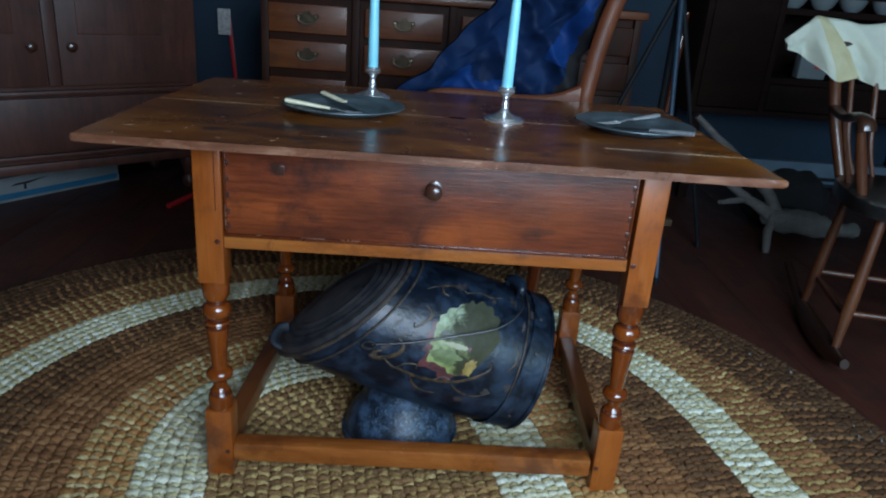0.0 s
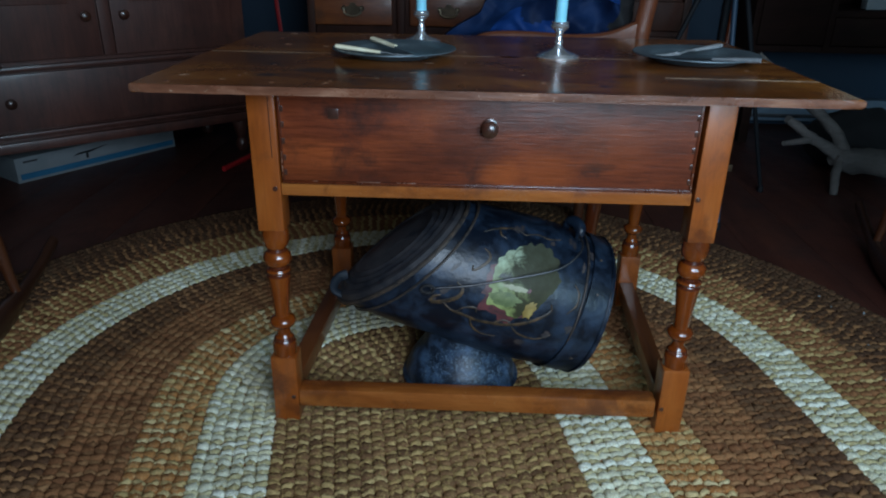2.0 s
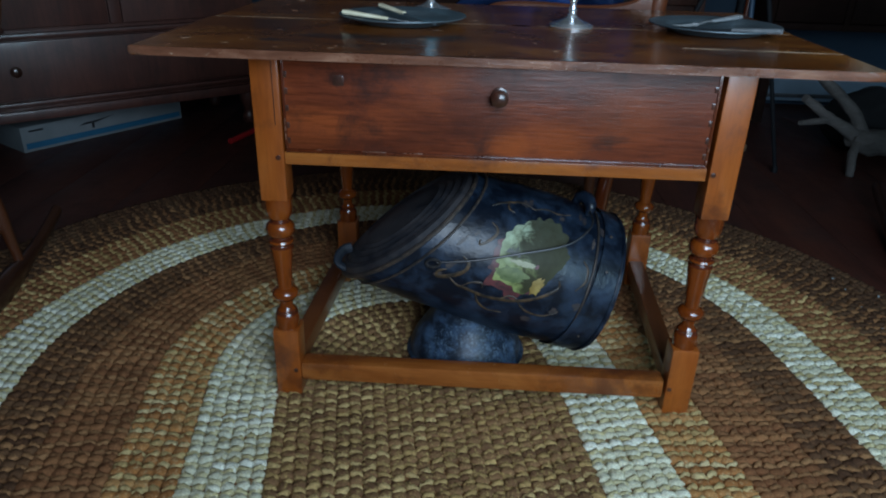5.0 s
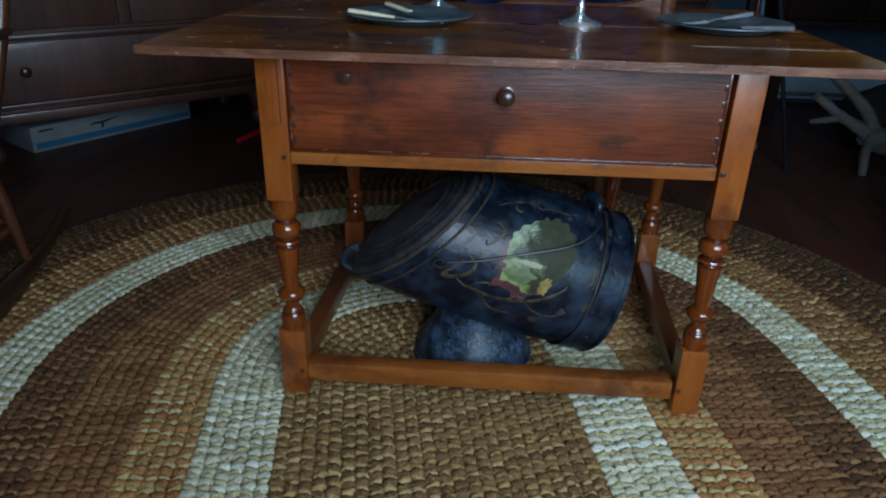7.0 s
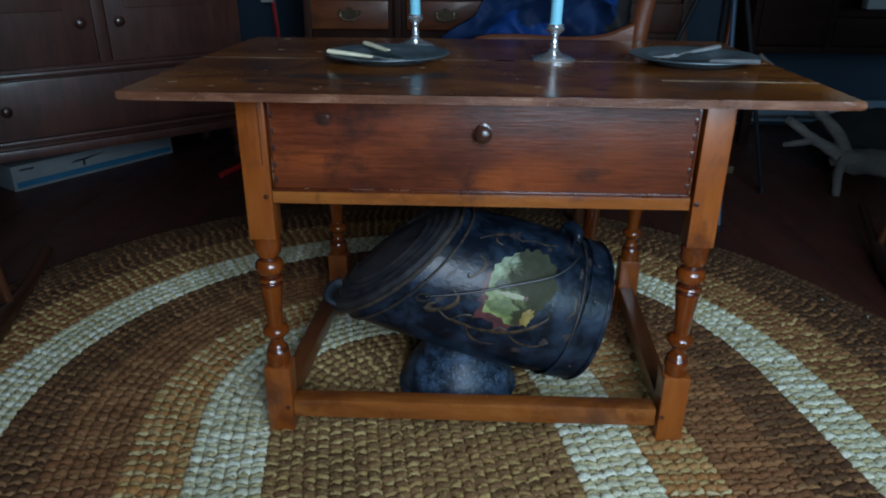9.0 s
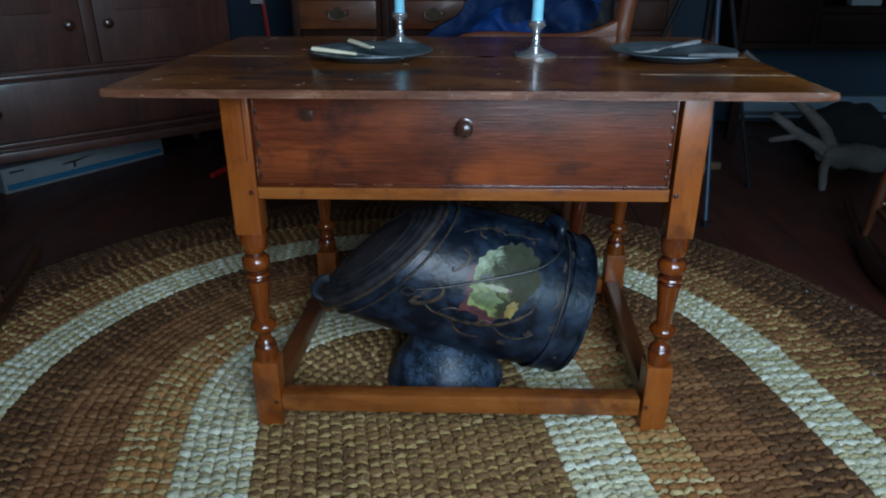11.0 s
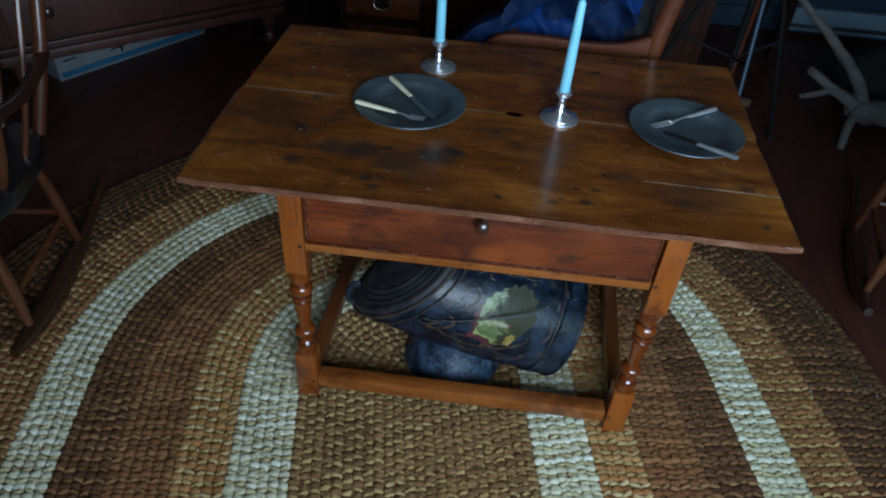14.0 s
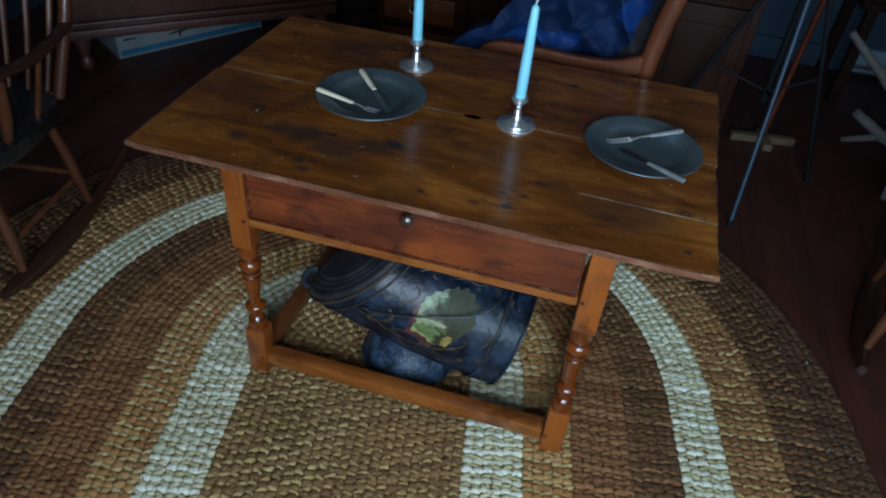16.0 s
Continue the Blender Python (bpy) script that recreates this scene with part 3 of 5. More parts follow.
# ---- tavern table ----
table = thing("tavern_table", pose(0, 0, 0.012), "antique honey-coloured tavern table with turned legs and one drawer", "table")
LEG_W = 0.0237
LEG_X, LEG_Y0, LEG_Y1 = 0.3715, 0.0245, 0.545
BACK_SHIFT = 0.024
TURN = [(0.0222, 0.137), (0.0228, 0.15), (0.0225, 0.16), (0.0208, 0.168), (0.0184, 0.172), (0.0189, 0.1745), (0.0172, 0.177), (0.0135, 0.181), (0.0125, 0.186), (0.0125, 0.193), (0.0135, 0.197), (0.019, 0.2), (0.0235, 0.205), (0.0243, 0.21), (0.0235, 0.215),
        (0.019, 0.2195), (0.0142, 0.2225), (0.0138, 0.227), (0.0142, 0.232), (0.0155, 0.25), (0.018, 0.278), (0.0205, 0.3), (0.0214, 0.306), (0.0176, 0.3085), (0.0168, 0.3105), (0.021, 0.3125), (0.0224, 0.3165), (0.021, 0.32), (0.0158, 0.3225), (0.0153, 0.325),
        (0.019, 0.3275), (0.0242, 0.333), (0.0256, 0.341), (0.0242, 0.349), (0.019, 0.355), (0.0158, 0.357), (0.0153, 0.359), (0.0185, 0.362), (0.0215, 0.367), (0.0236, 0.376), (0.0242, 0.388), (0.0237, 0.402)]


def table_leg(x, y):
    leg = part("leg", box(B(), x - LEG_W, x + LEG_W, y - LEG_W, y + LEG_W, 0.4, 0.6515, 0.005), M_LEG, table)
    part("foot_block", box(B(), x - LEG_W * 1.05, x + LEG_W * 1.05, y - LEG_W, y + LEG_W, -0.005, 0.14, 0.005), M_LEG, leg)
    tb = lathe(B(), TURN, 28, pose(x, y, 0))
    for fc in tb.faces:
        z = fc.calc_center_median().z
        fc.material_index = 1 if any(a < z < b for a, b in ((0.17, 0.176), (0.196, 0.2035), (0.3065, 0.316), (0.3205, 0.3265), (0.353, 0.361))) else 0
    part("turning", tb, [M_TURN, M_GROOVE], leg, "glossy vase and ring turning with dark grooves")
    return leg


for lx in (-LEG_X, LEG_X):
    for ly in (LEG_Y0, LEG_Y1):
        table_leg(lx + (BACK_SHIFT if ly > 0.1 else 0) + (0.004 if lx > 0 else 0), ly)
part("leg_split", box(B(), -0.3595, -0.358, 0.0003, 0.003, 0.535, 0.644), M_KNOB, table, "dark crack in a leg")
xi = LEG_X - LEG_W
SKEW = Matrix(((1, BACK_SHIFT / (LEG_Y1 - LEG_Y0), 0, -0.001), (0, 1, 0, 0), (0, 0, 1, 0), (0, 0, 0, 1)))
part("lower_rail", box(B(), -xi, xi, 0.003, 0.045, 0.468, 0.49, 0.002), M_RAIL, table, "honey-coloured rail under the drawer")
part("back_apron", box(B(), -xi + BACK_SHIFT, xi + BACK_SHIFT, LEG_Y1 - 0.012, LEG_Y1 + 0.012, 0.463, 0.65, 0.002), M_RAIL, table)
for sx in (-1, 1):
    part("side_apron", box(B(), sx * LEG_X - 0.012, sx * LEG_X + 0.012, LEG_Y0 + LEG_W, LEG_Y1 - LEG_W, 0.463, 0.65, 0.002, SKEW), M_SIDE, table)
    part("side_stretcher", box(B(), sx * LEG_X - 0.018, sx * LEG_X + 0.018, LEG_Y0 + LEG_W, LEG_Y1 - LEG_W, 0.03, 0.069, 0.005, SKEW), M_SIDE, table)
part("front_stretcher", box(B(), -xi, xi, 0.004, 0.042, 0.027, 0.068, 0.008), M_RAIL, table, "worn honey-coloured stretcher")
part("back_stretcher", box(B(), -xi + BACK_SHIFT, xi + BACK_SHIFT, LEG_Y1 - 0.018, LEG_Y1 + 0.018, 0.028, 0.068, 0.004), M_RAIL, table)
for px, pz in ((-0.358, 0.48), (0.358, 0.48), (-0.356, 0.052), (0.357, 0.052)):
    part("peg", lathe(B(), [(0.0045, 0), (0.0045, 0.0012), (0.002, 0.0018)], 8, pose(px, 0.0005, pz, 90)), M_KNOB, table)
# drawer with dovetails
drawer = part("drawer", box(B(), -xi + 0.003, xi - 0.003, 0.002, 0.024, 0.4935, 0.646, 0.004), M_DRAWER, table, "dark red-brown drawer front with worn grain")
part("drawer_lip", box(B(), -xi + 0.004, xi - 0.004, -0.002, 0.01, 0.4905, 0.4965, 0.0018), M_GROOVE, drawer, "chipped dark moulding")
for sx in (-1, 1):
    for z in (0.512, 0.538, 0.566, 0.594, 0.62):
        part("dovetail", box(B(), sx * (xi - 0.008) - 0.0045, sx * (xi - 0.008) + 0.0045, 0.0008, 0.004, z - 0.007, z + 0.003, 0.0012), M_KNOB, drawer)
# small pale chips along the drawer's lip and side beads
wear = random.Random(4)
for k in range(26):
    if k % 3:
        cx, cz = wear.uniform(-xi + 0.02, xi - 0.02), 0.4968
    else:
        cx, cz = wear.choice((-1, 1)) * (xi - 0.0058), wear.uniform(0.5, 0.64)
    hx, hz = (wear.uniform(0.002, 0.011), wear.uniform(0.0004, 0.0008)) if k % 3 else (0.0008, wear.uniform(0.002, 0.006))
    part("pale_mark", box(B(), cx - hx, cx + hx, -0.0027, 0.001, cz - hz, cz + hz, 0.0005), M_EDGE, drawer)
part("knob", lathe(B(), [(0.0135, 0), (0.013, 0.002), (0.008, 0.004), (0.0075, 0.012), (0.011, 0.016), (0.0138, 0.021), (0.0132, 0.027), (0.009, 0.031), (0.003, 0.0325)], 20, pose(0.003, 0.002, 0.5965, 90)), M_KNOB, drawer, "small dark turned wooden knob")
for sx in (-1, 1):
    part("drawer_bead", box(B(), sx * (xi - 0.0055) - 0.0022, sx * (xi - 0.0055) + 0.0022, -0.0005, 0.006, 0.497, 0.643, 0.0012), M_GROOVE, drawer, "dark worn bead at the edge")
# top bead of the lip, its dark tone standing in for the shadowed gap
part("drawer_bead", box(B(), -xi + 0.009, xi - 0.009, -0.0005, 0.006, 0.639, 0.6432, 0.0012), M_GROOVE, drawer)
part("dark_patch", box(B(), -0.262, -0.244, 0.0016, 0.004, 0.603, 0.62, 0.0008), M_KNOB, drawer, "square dark plug in the drawer front")
# box coloured black for the darkness seen through the hole in the top
part("drawer_box", box(B(), -xi + 0.03, xi - 0.03, 0.03, 0.5, 0.5, 0.54), M_SEAT, drawer)


def worn_edge(x0, y0, x1, y1, n, amp, seed):
    out = []
    for i in range(n):
        t = i / n
        nx, ny = -(y1 - y0), x1 - x0
        l = math.hypot(nx, ny)
        w = amp * (noise.noise(Vector((seed, t * 9, 0))) + 0.6 * noise.noise(Vector((seed, t * 31, 3))))
        out.append((x0 + (x1 - x0) * t + nx / l * w, y0 + (y1 - y0) * t + ny / l * w))
    return out


TX0, TX1, TY0, TY1, SEAM = -0.552, 0.554, -0.057, 0.645, 0.298
hole_x = 0.047
front_notch = [(hole_x + 0.02 * math.cos(a), SEAM - 0.001 - 0.009 * math.sin(a)) for a in [math.pi * k / 8 for k in range(9)]]
front = worn_edge(TX0, TY0, TX1, TY0 - 0.006, 46, 0.002, 1) + worn_edge(TX1, TY0 - 0.006, TX1 + 0.004, SEAM - 0.001, 10, 0.0015, 2) + [(TX1 + 0.004, SEAM - 0.001)] + front_notch + worn_edge(TX0 + 0.004, SEAM - 0.001, TX0, TY0, 10, 0.0015, 3)
back_notch = [(hole_x - 0.02 * math.cos(a), SEAM + 0.001 + 0.007 * math.sin(a)) for a in [math.pi * k / 8 for k in range(9)]]
back = [(TX0 + 0.004, SEAM + 0.001)] + back_notch + worn_edge(TX1 + 0.006, SEAM + 0.001, TX1 + 0.018, TY1, 10, 0.0015, 4) + worn_edge(TX1 + 0.018, TY1, TX0 + 0.016, TY1 - 0.004, 40, 0.002, 5) + worn_edge(TX0 + 0.016, TY1 - 0.004, TX0 + 0.004, SEAM + 0.001, 10, 0.0015, 6)
top = part("tabletop", flat_slab(front, 0.6515, 0.665), M_TOP, table, "worn glossy dark brown plank top", 20)
part("plank", flat_slab(back, 0.6515, 0.6648), M_TOP, top, "", 20)
edge = B()
bar = worn_edge(TX0 - 0.002, TY0 - 0.003, TX1 + 0.001, TY0 - 0.0095, 60, 0.0022, 1) + [(TX1 + 0.0045, TY0 - 0.007), (TX1 + 0.005, TY0 + 0.002), (TX0 - 0.004, TY0 + 0.008), (TX0 - 0.004, TY0 - 0.001)]
extrude(edge, bar, 0.6518, 0.6648, None, 0.0048)
part("front_edge", edge, M_EDGE, top, "worn pinkish front edge with pale chips", 60)
for bar in (worn_edge(TX1 + 0.001, TY0 - 0.004, TX1 + 0.0065, SEAM - 0.003, 24, 0.0016, 2) + [(TX1 + 0.001, SEAM - 0.003), (TX1 - 0.004, TY0 - 0.002)],
            worn_edge(TX0 - 0.002, SEAM - 0.003, TX0 - 0.003, TY0 - 0.002, 24, 0.0016, 3) + [(TX0 + 0.005, TY0 - 0.001), (TX0 + 0.008, SEAM - 0.003)],
            worn_edge(TX1 + 0.008, SEAM + 0.003, TX1 + 0.021, TY1 - 0.001, 28, 0.0016, 4) + [(TX1 + 0.014, TY1 - 0.002), (TX1 + 0.002, SEAM + 0.003)]):
    part("end_edge", extrude(B(), bar, 0.6518, 0.6646, None, 0.0042), M_EDGE, top, "worn pinkish end edge", 60)
for x0, x1 in ((-0.545, hole_x - 0.03), (hole_x + 0.03, 0.553)):
    part("joint_filler", box(B(), x0, x1, SEAM - 0.0012, SEAM + 0.0016, 0.655, 0.6652), M_FILL, top)
part("joint_filler", extrude(B(), [(0.3, 0.0925), (0.44, 0.0885), (0.556, 0.086), (0.556, 0.0885), (0.44, 0.091), (0.3, 0.0932)], 0.655, 0.6654), M_FILL, top, "pale line along a split")
for hx, hy, hr in ((-0.381, 0.146, 0.005), (-0.505, -0.035, 0.006), (-0.41, 0.03, 0.004), (0.45, 0.55, 0.005), (-0.46, 0.52, 0.005)):
    part("nail_head", lathe(B(), [(hr, 0.6645), (hr * 0.9, 0.6653), (hr * 0.4, 0.6655)], 8, pose(hx, hy, 0)), M_EDGE, top)

M_SCUFF = mottled("pale_scuff", (0.16, 0.1, 0.06), (0.3, 0.2, 0.13), 120, 0.5)
scuffs = random.Random(11)
for k in range(22):
    cx, cy = (scuffs.uniform(-0.5, 0.5), scuffs.uniform(-0.03, 0.24)) if k % 3 else (scuffs.uniform(-0.48, 0.2), scuffs.uniform(0.32, 0.61))
    L, w, a = scuffs.uniform(0.002, 0.008), scuffs.uniform(0.0006, 0.0022), scuffs.uniform(-0.5, 0.5)
    ux, uy = math.cos(a), math.sin(a)
    part("scuff", flat_slab([(cx - L * ux, cy - L * uy), (cx + w * uy, cy - w * ux), (cx + L * ux, cy + L * uy), (cx - w * uy + 0.3 * L * ux, cy + w * ux)], 0.664, 0.6653), M_SCUFF, top)

# ---- things on the table ----
TZ = 0.6774
PLATE = [(0.0, 0.004), (0.06, 0.004), (0.078, 0.0055), (0.086, 0.0115), (0.09, 0.0135), (0.117, 0.0165), (0.12, 0.0172), (0.1205, 0.0155), (0.117, 0.0135), (0.092, 0.0108), (0.084, 0.004), (0.078, 0.0015), (0.0, 0.0012)]


def plate(m, label):
    bm = B()
    lathe(bm, PLATE[::-1], 56, None, False)
    bmesh.ops.remove_doubles(bm, verts=bm.verts, dist=1e-5)
    return solo("dinner_plate", bm, M_PEWTER, label, "plate", m, "plates on the table", angle=60)


plate(pose(-0.179, 0.283, TZ - 0.001), "dull grey pewter plate with ivory-handled cutlery on it")
plate(pose(0.409, 0.294, TZ - 0.001), "dull grey pewter plate holding a silver fork and dark knife")


def between(a, b, roll=0):
    """A pose at a with its x axis to b."""
    a, b = Vector(a), Vector(b)
    q = (b - a).to_track_quat("X", "Z").to_matrix().to_4x4()
    return Matrix.Translation(a) @ q @ pose(0, 0, 0, roll)


def table_knife(a, b, h, handle_mat, blade_mat, label):
    """From the handle's end a to the tip b; h: the handle's length."""
    L = (Vector(b) - Vector(a)).length
    k = thing("table_knife", between(a, b), label, "knife", "cutlery on the plates")
    pts = [(0, 0, 0), (h * 0.1, 0, 0), (h * 0.6, 0, 0), (h, 0, 0)]
    part("handle", tube(B(), pts, [0.0062, 0.0072, 0.0062, 0.005], 10, 0.7), handle_mat, k)
    blade = B()
    extrude(blade, [(h, -0.005), (h + 0.012, -0.0065), (L * 0.85, -0.0085), (L - 0.004, -0.006), (L, 0.001), (L * 0.92, 0.0065), (h, 0.005)], -0.0009, 0.0009)
    part("blade", blade, blade_mat, k)
    return k


def table_fork(a, b, h, handle_mat, metal, label):
    L = (Vector(b) - Vector(a)).length
    k = thing("table_fork", between(a, b), label, "fork", "cutlery on the plates")
    part("handle", tube(B(), [(0, 0, 0), (h * 0.12, 0, 0), (h * 0.6, 0, 0), (h, 0, 0)], [0.0062, 0.0075, 0.006, 0.0045], 10, 0.65), handle_mat, k)
    nk = h + (L - h) * 0.4
    part("neck", tube(B(), [(h, 0, 0), ((h + nk) / 2, 0, 0.001), (nk, 0, -0.001), (nk + 0.008, 0, -0.001)], [0.004, 0.0024, 0.0045, 0.0085], 8, 0.4), metal, k)
    for i in range(3):
        y = (i - 1) * 0.0068
        part("tine", tube(B(), [(nk + 0.006, y, -0.001), (nk + (L - nk) * 0.6, y, 0.0), (L, y, 0.003)], [0.0019, 0.0016, 0.0008], 6, 0.7), metal, k)
    return k


table_fork((-0.287, 0.243, TZ + 0.021), (-0.139, 0.22, TZ + 0.0075), 0.088, M_IVORY, M_HANDLE, "old fork with an ivory handle, lying on a pewter plate")
table_knife((-0.233, 0.364, TZ + 0.0215), (-0.112, 0.22, TZ + 0.007), 0.085, M_IVORY, M_PEWTER, "old table knife with an ivory handle and dull grey blade")
table_fork((0.484, 0.378, TZ + 0.0205), (0.336, 0.288, TZ + 0.0078), 0.075, M_STEEL, M_STEEL, "plain silver fork lying on a pewter plate")
table_knife((0.49, 0.18, TZ + 0.0195), (0.361, 0.277, TZ + 0.0065), 0.085, M_HANDLE, M_DKSTEEL, "dark steel table knife lying on a pewter plate")

STICK = [(0.0412, 0.0), (0.0418, 0.003), (0.0402, 0.0055), (0.0345, 0.0068), (0.0335, 0.0086), (0.027, 0.0105), (0.017, 0.0145), (0.0098, 0.0195), (0.0068, 0.026), (0.0088, 0.0305), (0.0066, 0.035), (0.006, 0.043), (0.0078, 0.049),
         (0.0125, 0.0535), (0.0168, 0.0575), (0.0178, 0.0605), (0.0165, 0.0632), (0.0138, 0.0648), (0.0165, 0.0665), (0.017, 0.0685), (0.0105, 0.069)]


def candlestick(x, y, rz):
    c = thing("candlestick", pose(x, y, TZ, 0, 0, rz), "short silver candlestick with a round weighted base", "candlestick", "candlesticks on the table")
    part("base", lathe(B(), STICK[:8], 32), M_SILVER, c)
    part("stem", lathe(B(), STICK[7:14], 24), M_SILVER, c)
    part("socket", lathe(B(), STICK[13:], 24), M_SILVER, c)
    return c


def taper(x, y, top, lean):
    c = thing("taper_candle", pose(x, y, TZ + 0.062, lean[0], lean[1], 0), "unlit pale blue taper candle in a silver candlestick", "candle", "candles on the table")
    L = top - TZ - 0.062
    part("wax", lathe(B(), [(0.0092, 0), (0.0112, 0.004), (0.011, L * 0.3), (0.0095, L * 0.7), (0.0078, L * 0.96), (0.0055, L * 0.985), (0.002, L)], 18), M_CANDLE, c)
    part("wick", tube(B(), smooth_path([(0, 0, L - 0.002), (0.0006, 0, L + 0.006), (0.003, 0.001, L + 0.011), (0.008, 0.001, L + 0.013)], 4), 0.0011, 6), M_WICK, c)
    return c


candlestick(0.142, 0.298, 0)
candlestick(-0.139, 0.482, 30)
taper(0.142, 0.298, 0.937, (0, 0.8))
taper(-0.139, 0.482, 0.957, (0, -0.5))

# ---- painted coal scuttle under the table ----
scuttle = thing("coal_scuttle", pose(0, 0, RZ), "black painted tole coal scuttle with landscape panel, on a flared foot", "coal scuttle")
SC = pose(0.218, 0.19, 0.19 - RZ, 0, 0, 4) @ pose(0, 0, 0, 0, 17, 0) @ pose(0, 0, 0, 0, -90, 0)
# the local z axis runs from the round bottom to the slanting mouth; local x is up
SR, LT, LB = 0.14, 0.30, 0.49


def scuttle_point(u, a, push=0.0):
    """u: 0 at the round bottom to 1 at the mouth; a: the angle from the upper side."""
    up, side = math.cos(a), math.sin(a)
    end = (LT + LB) / 2 - (LB - LT) / 2 * up
    s = u * end
    r = SR + 0.008 * math.sin(min(s / 0.3, 1) * math.pi) + push
    lip = max(0.0, (s - 0.28) / 0.22)
    r *= 1 - 0.12 * lip * lip
    return SC @ Vector((up * r, side * r * (1 - 0.18 * lip * lip), s))


def scuttle_skin(bm, u0, u1, a0, a1, nu, na, push):
    g = [[bm.verts.new(scuttle_point(u0 + (u1 - u0) * i / nu, a0 + (a1 - a0) * j / na, push)) for j in range(na + 1)] for i in range(nu + 1)]
    for i in range(nu):
        for j in range(na):
            bm.faces.new((g[i][j], g[i][j + 1], g[i + 1][j + 1], g[i + 1][j]))
    return bm


sb = B()
scuttle_skin(sb, 0.0, 1.0, 0, 2 * math.pi, 18, 48, 0.0)
bmesh.ops.remove_doubles(sb, verts=sb.verts, dist=1e-5)
bot = [e for e in sb.edges if e.is_boundary and all((SC.inverted() @ v.co).z < 0.001 for v in e.verts)]
bmesh.ops.contextual_create(sb, geom=bot)
body = part("body", sb, M_TOLE, scuttle, "black japanned body with gilt scrolls and a landscape panel")
cb = B()
scuttle_skin(cb, -0.02, 0.13, 0, 2 * math.pi, 3, 48, 0.005)
part("bottom_band", cb, M_TOLE, body, "black riveted band round the bottom")
for s0 in (0.0, 0.052):
    rim = [SC @ Vector((math.cos(2 * math.pi * k / 48) * (SR + 0.006), math.sin(2 * math.pi * k / 48) * (SR + 0.006), s0)) for k in range(49)]
    part("rim", tube(B(), rim, 0.0024, 6), M_TRIM if s0 else M_TOLE, body)
for k in (1, 2, 4, 5, 7):
    p = SC @ Vector((math.cos(-0.5 * k) * (SR + 0.0065), math.sin(-0.5 * k) * (SR + 0.0065), 0.027))
    part("rivet", lathe(B(), [(0.0035, 0), (0.003, 0.002), (0.001, 0.003)], 8, Matrix.Translation(p) @ (p - SC @ Vector((0, 0, 0.027))).to_track_quat("Z", "Y").to_matrix().to_4x4()), M_TRIM, body)
# mouth rim and ringed lid
mouth = [scuttle_point(1.0, 2 * math.pi * k / 56, 0.003) for k in range(57)]
part("mouth_rim", tube(B(), mouth, 0.0045, 7), M_TRIM, body, "worn coppery rim of the mouth")
inner = [scuttle_point(0.93, 2 * math.pi * k / 56, 0.003) for k in range(57)]
part("seam_bead", tube(B(), inner, 0.0028, 6), M_TRIM, body)
lid = B()
mc = sum((scuttle_point(1.0, 2 * math.pi * k / 48) for k in range(48)), Vector()) / 48
nrm = (scuttle_point(1.0, 0) - mc).cross(scuttle_point(1.0, math.pi / 2) - mc).normalized()
if nrm.x > 0:
    nrm = -nrm
rings = []
for f, h in ((1.0, 0.002), (0.95, 0.012), (0.9, 0.015), (0.86, 0.013), (0.8, 0.019), (0.76, 0.017), (0.7, 0.023), (0.66, 0.021), (0.6, 0.027), (0.56, 0.025), (0.4, 0.03), (0.2, 0.033)):
    rings.append([lid.verts.new(mc + (scuttle_point(1.0, 2 * math.pi * k / 48) - mc) * f + nrm * h) for k in range(48)])
for ra, rb in zip(rings, rings[1:]):
    for k in range(48):
        lid.faces.new((ra[k], ra[(k + 1) % 48], rb[(k + 1) % 48], rb[k]))
lid.faces.new(rings[-1])
part("lid", lid, M_LID, scuttle, "black hinged lid with raised oval rings", 30)
# lip ear
lipp = scuttle_point(1.0, math.pi)
ear = [lipp + Vector((0.012, -0.03, 0.012)), lipp + Vector((-0.004, -0.03, 0.022)), lipp + Vector((-0.006, -0.018, 0.032)), lipp + Vector((0.002, -0.004, 0.04)), lipp + Vector((0.016, 0.004, 0.042))]
part("lid_tab", tube(B(), smooth_path(ear, 5), 0.0105, 10, 0.7), M_BLACKIRON, scuttle)
# flared foot
foot = B()
lathe(foot, [(0.124, 0.0), (0.127, 0.004), (0.125, 0.008), (0.12, 0.011), (0.118, 0.022), (0.112, 0.038), (0.102, 0.055), (0.089, 0.074), (0.077, 0.095), (0.074, 0.125)], 40, pose(-0.032, 0.19, 0.0, 0, 0, 0))
part("foot", foot, M_FOOTGLINT, scuttle, "flared black foot with window glints painted as pale specks")
# carrying bail and its loop, top handle
lo = scuttle_point(0.87, -1.5, 0.008)
hi = scuttle_point(0.245, -0.2, 0.012)
mid1 = scuttle_point(0.6, -1.14, 0.014)
mid2 = scuttle_point(0.36, -0.86, 0.02)
mid3 = scuttle_point(0.25, -0.55, 0.024)
part("bail", tube(B(), smooth_path([lo, (lo + mid1) / 2 + Vector((0, -0.003, -0.002)), mid1, mid2, mid3, hi], 6), 0.002, 7), M_WIRE, scuttle, "bent grey wire bail")
loop = [lo + Vector((-0.006 + 0.012 * math.cos(t), -0.003, 0.008 * math.sin(t))) for t in [2 * math.pi * k / 14 for k in range(15)]]
part("bail_loop", tube(B(), loop, 0.0028, 6), M_WIRE, scuttle)
grip = smooth_path([scuttle_point(0.24, -0.2, 0.0), scuttle_point(0.24, -0.16, 0.016), scuttle_point(0.255, -0.08, 0.021), scuttle_point(0.28, 0.0, 0.021), scuttle_point(0.3, 0.06, 0.015), scuttle_point(0.305, 0.09, 0.0)], 5)
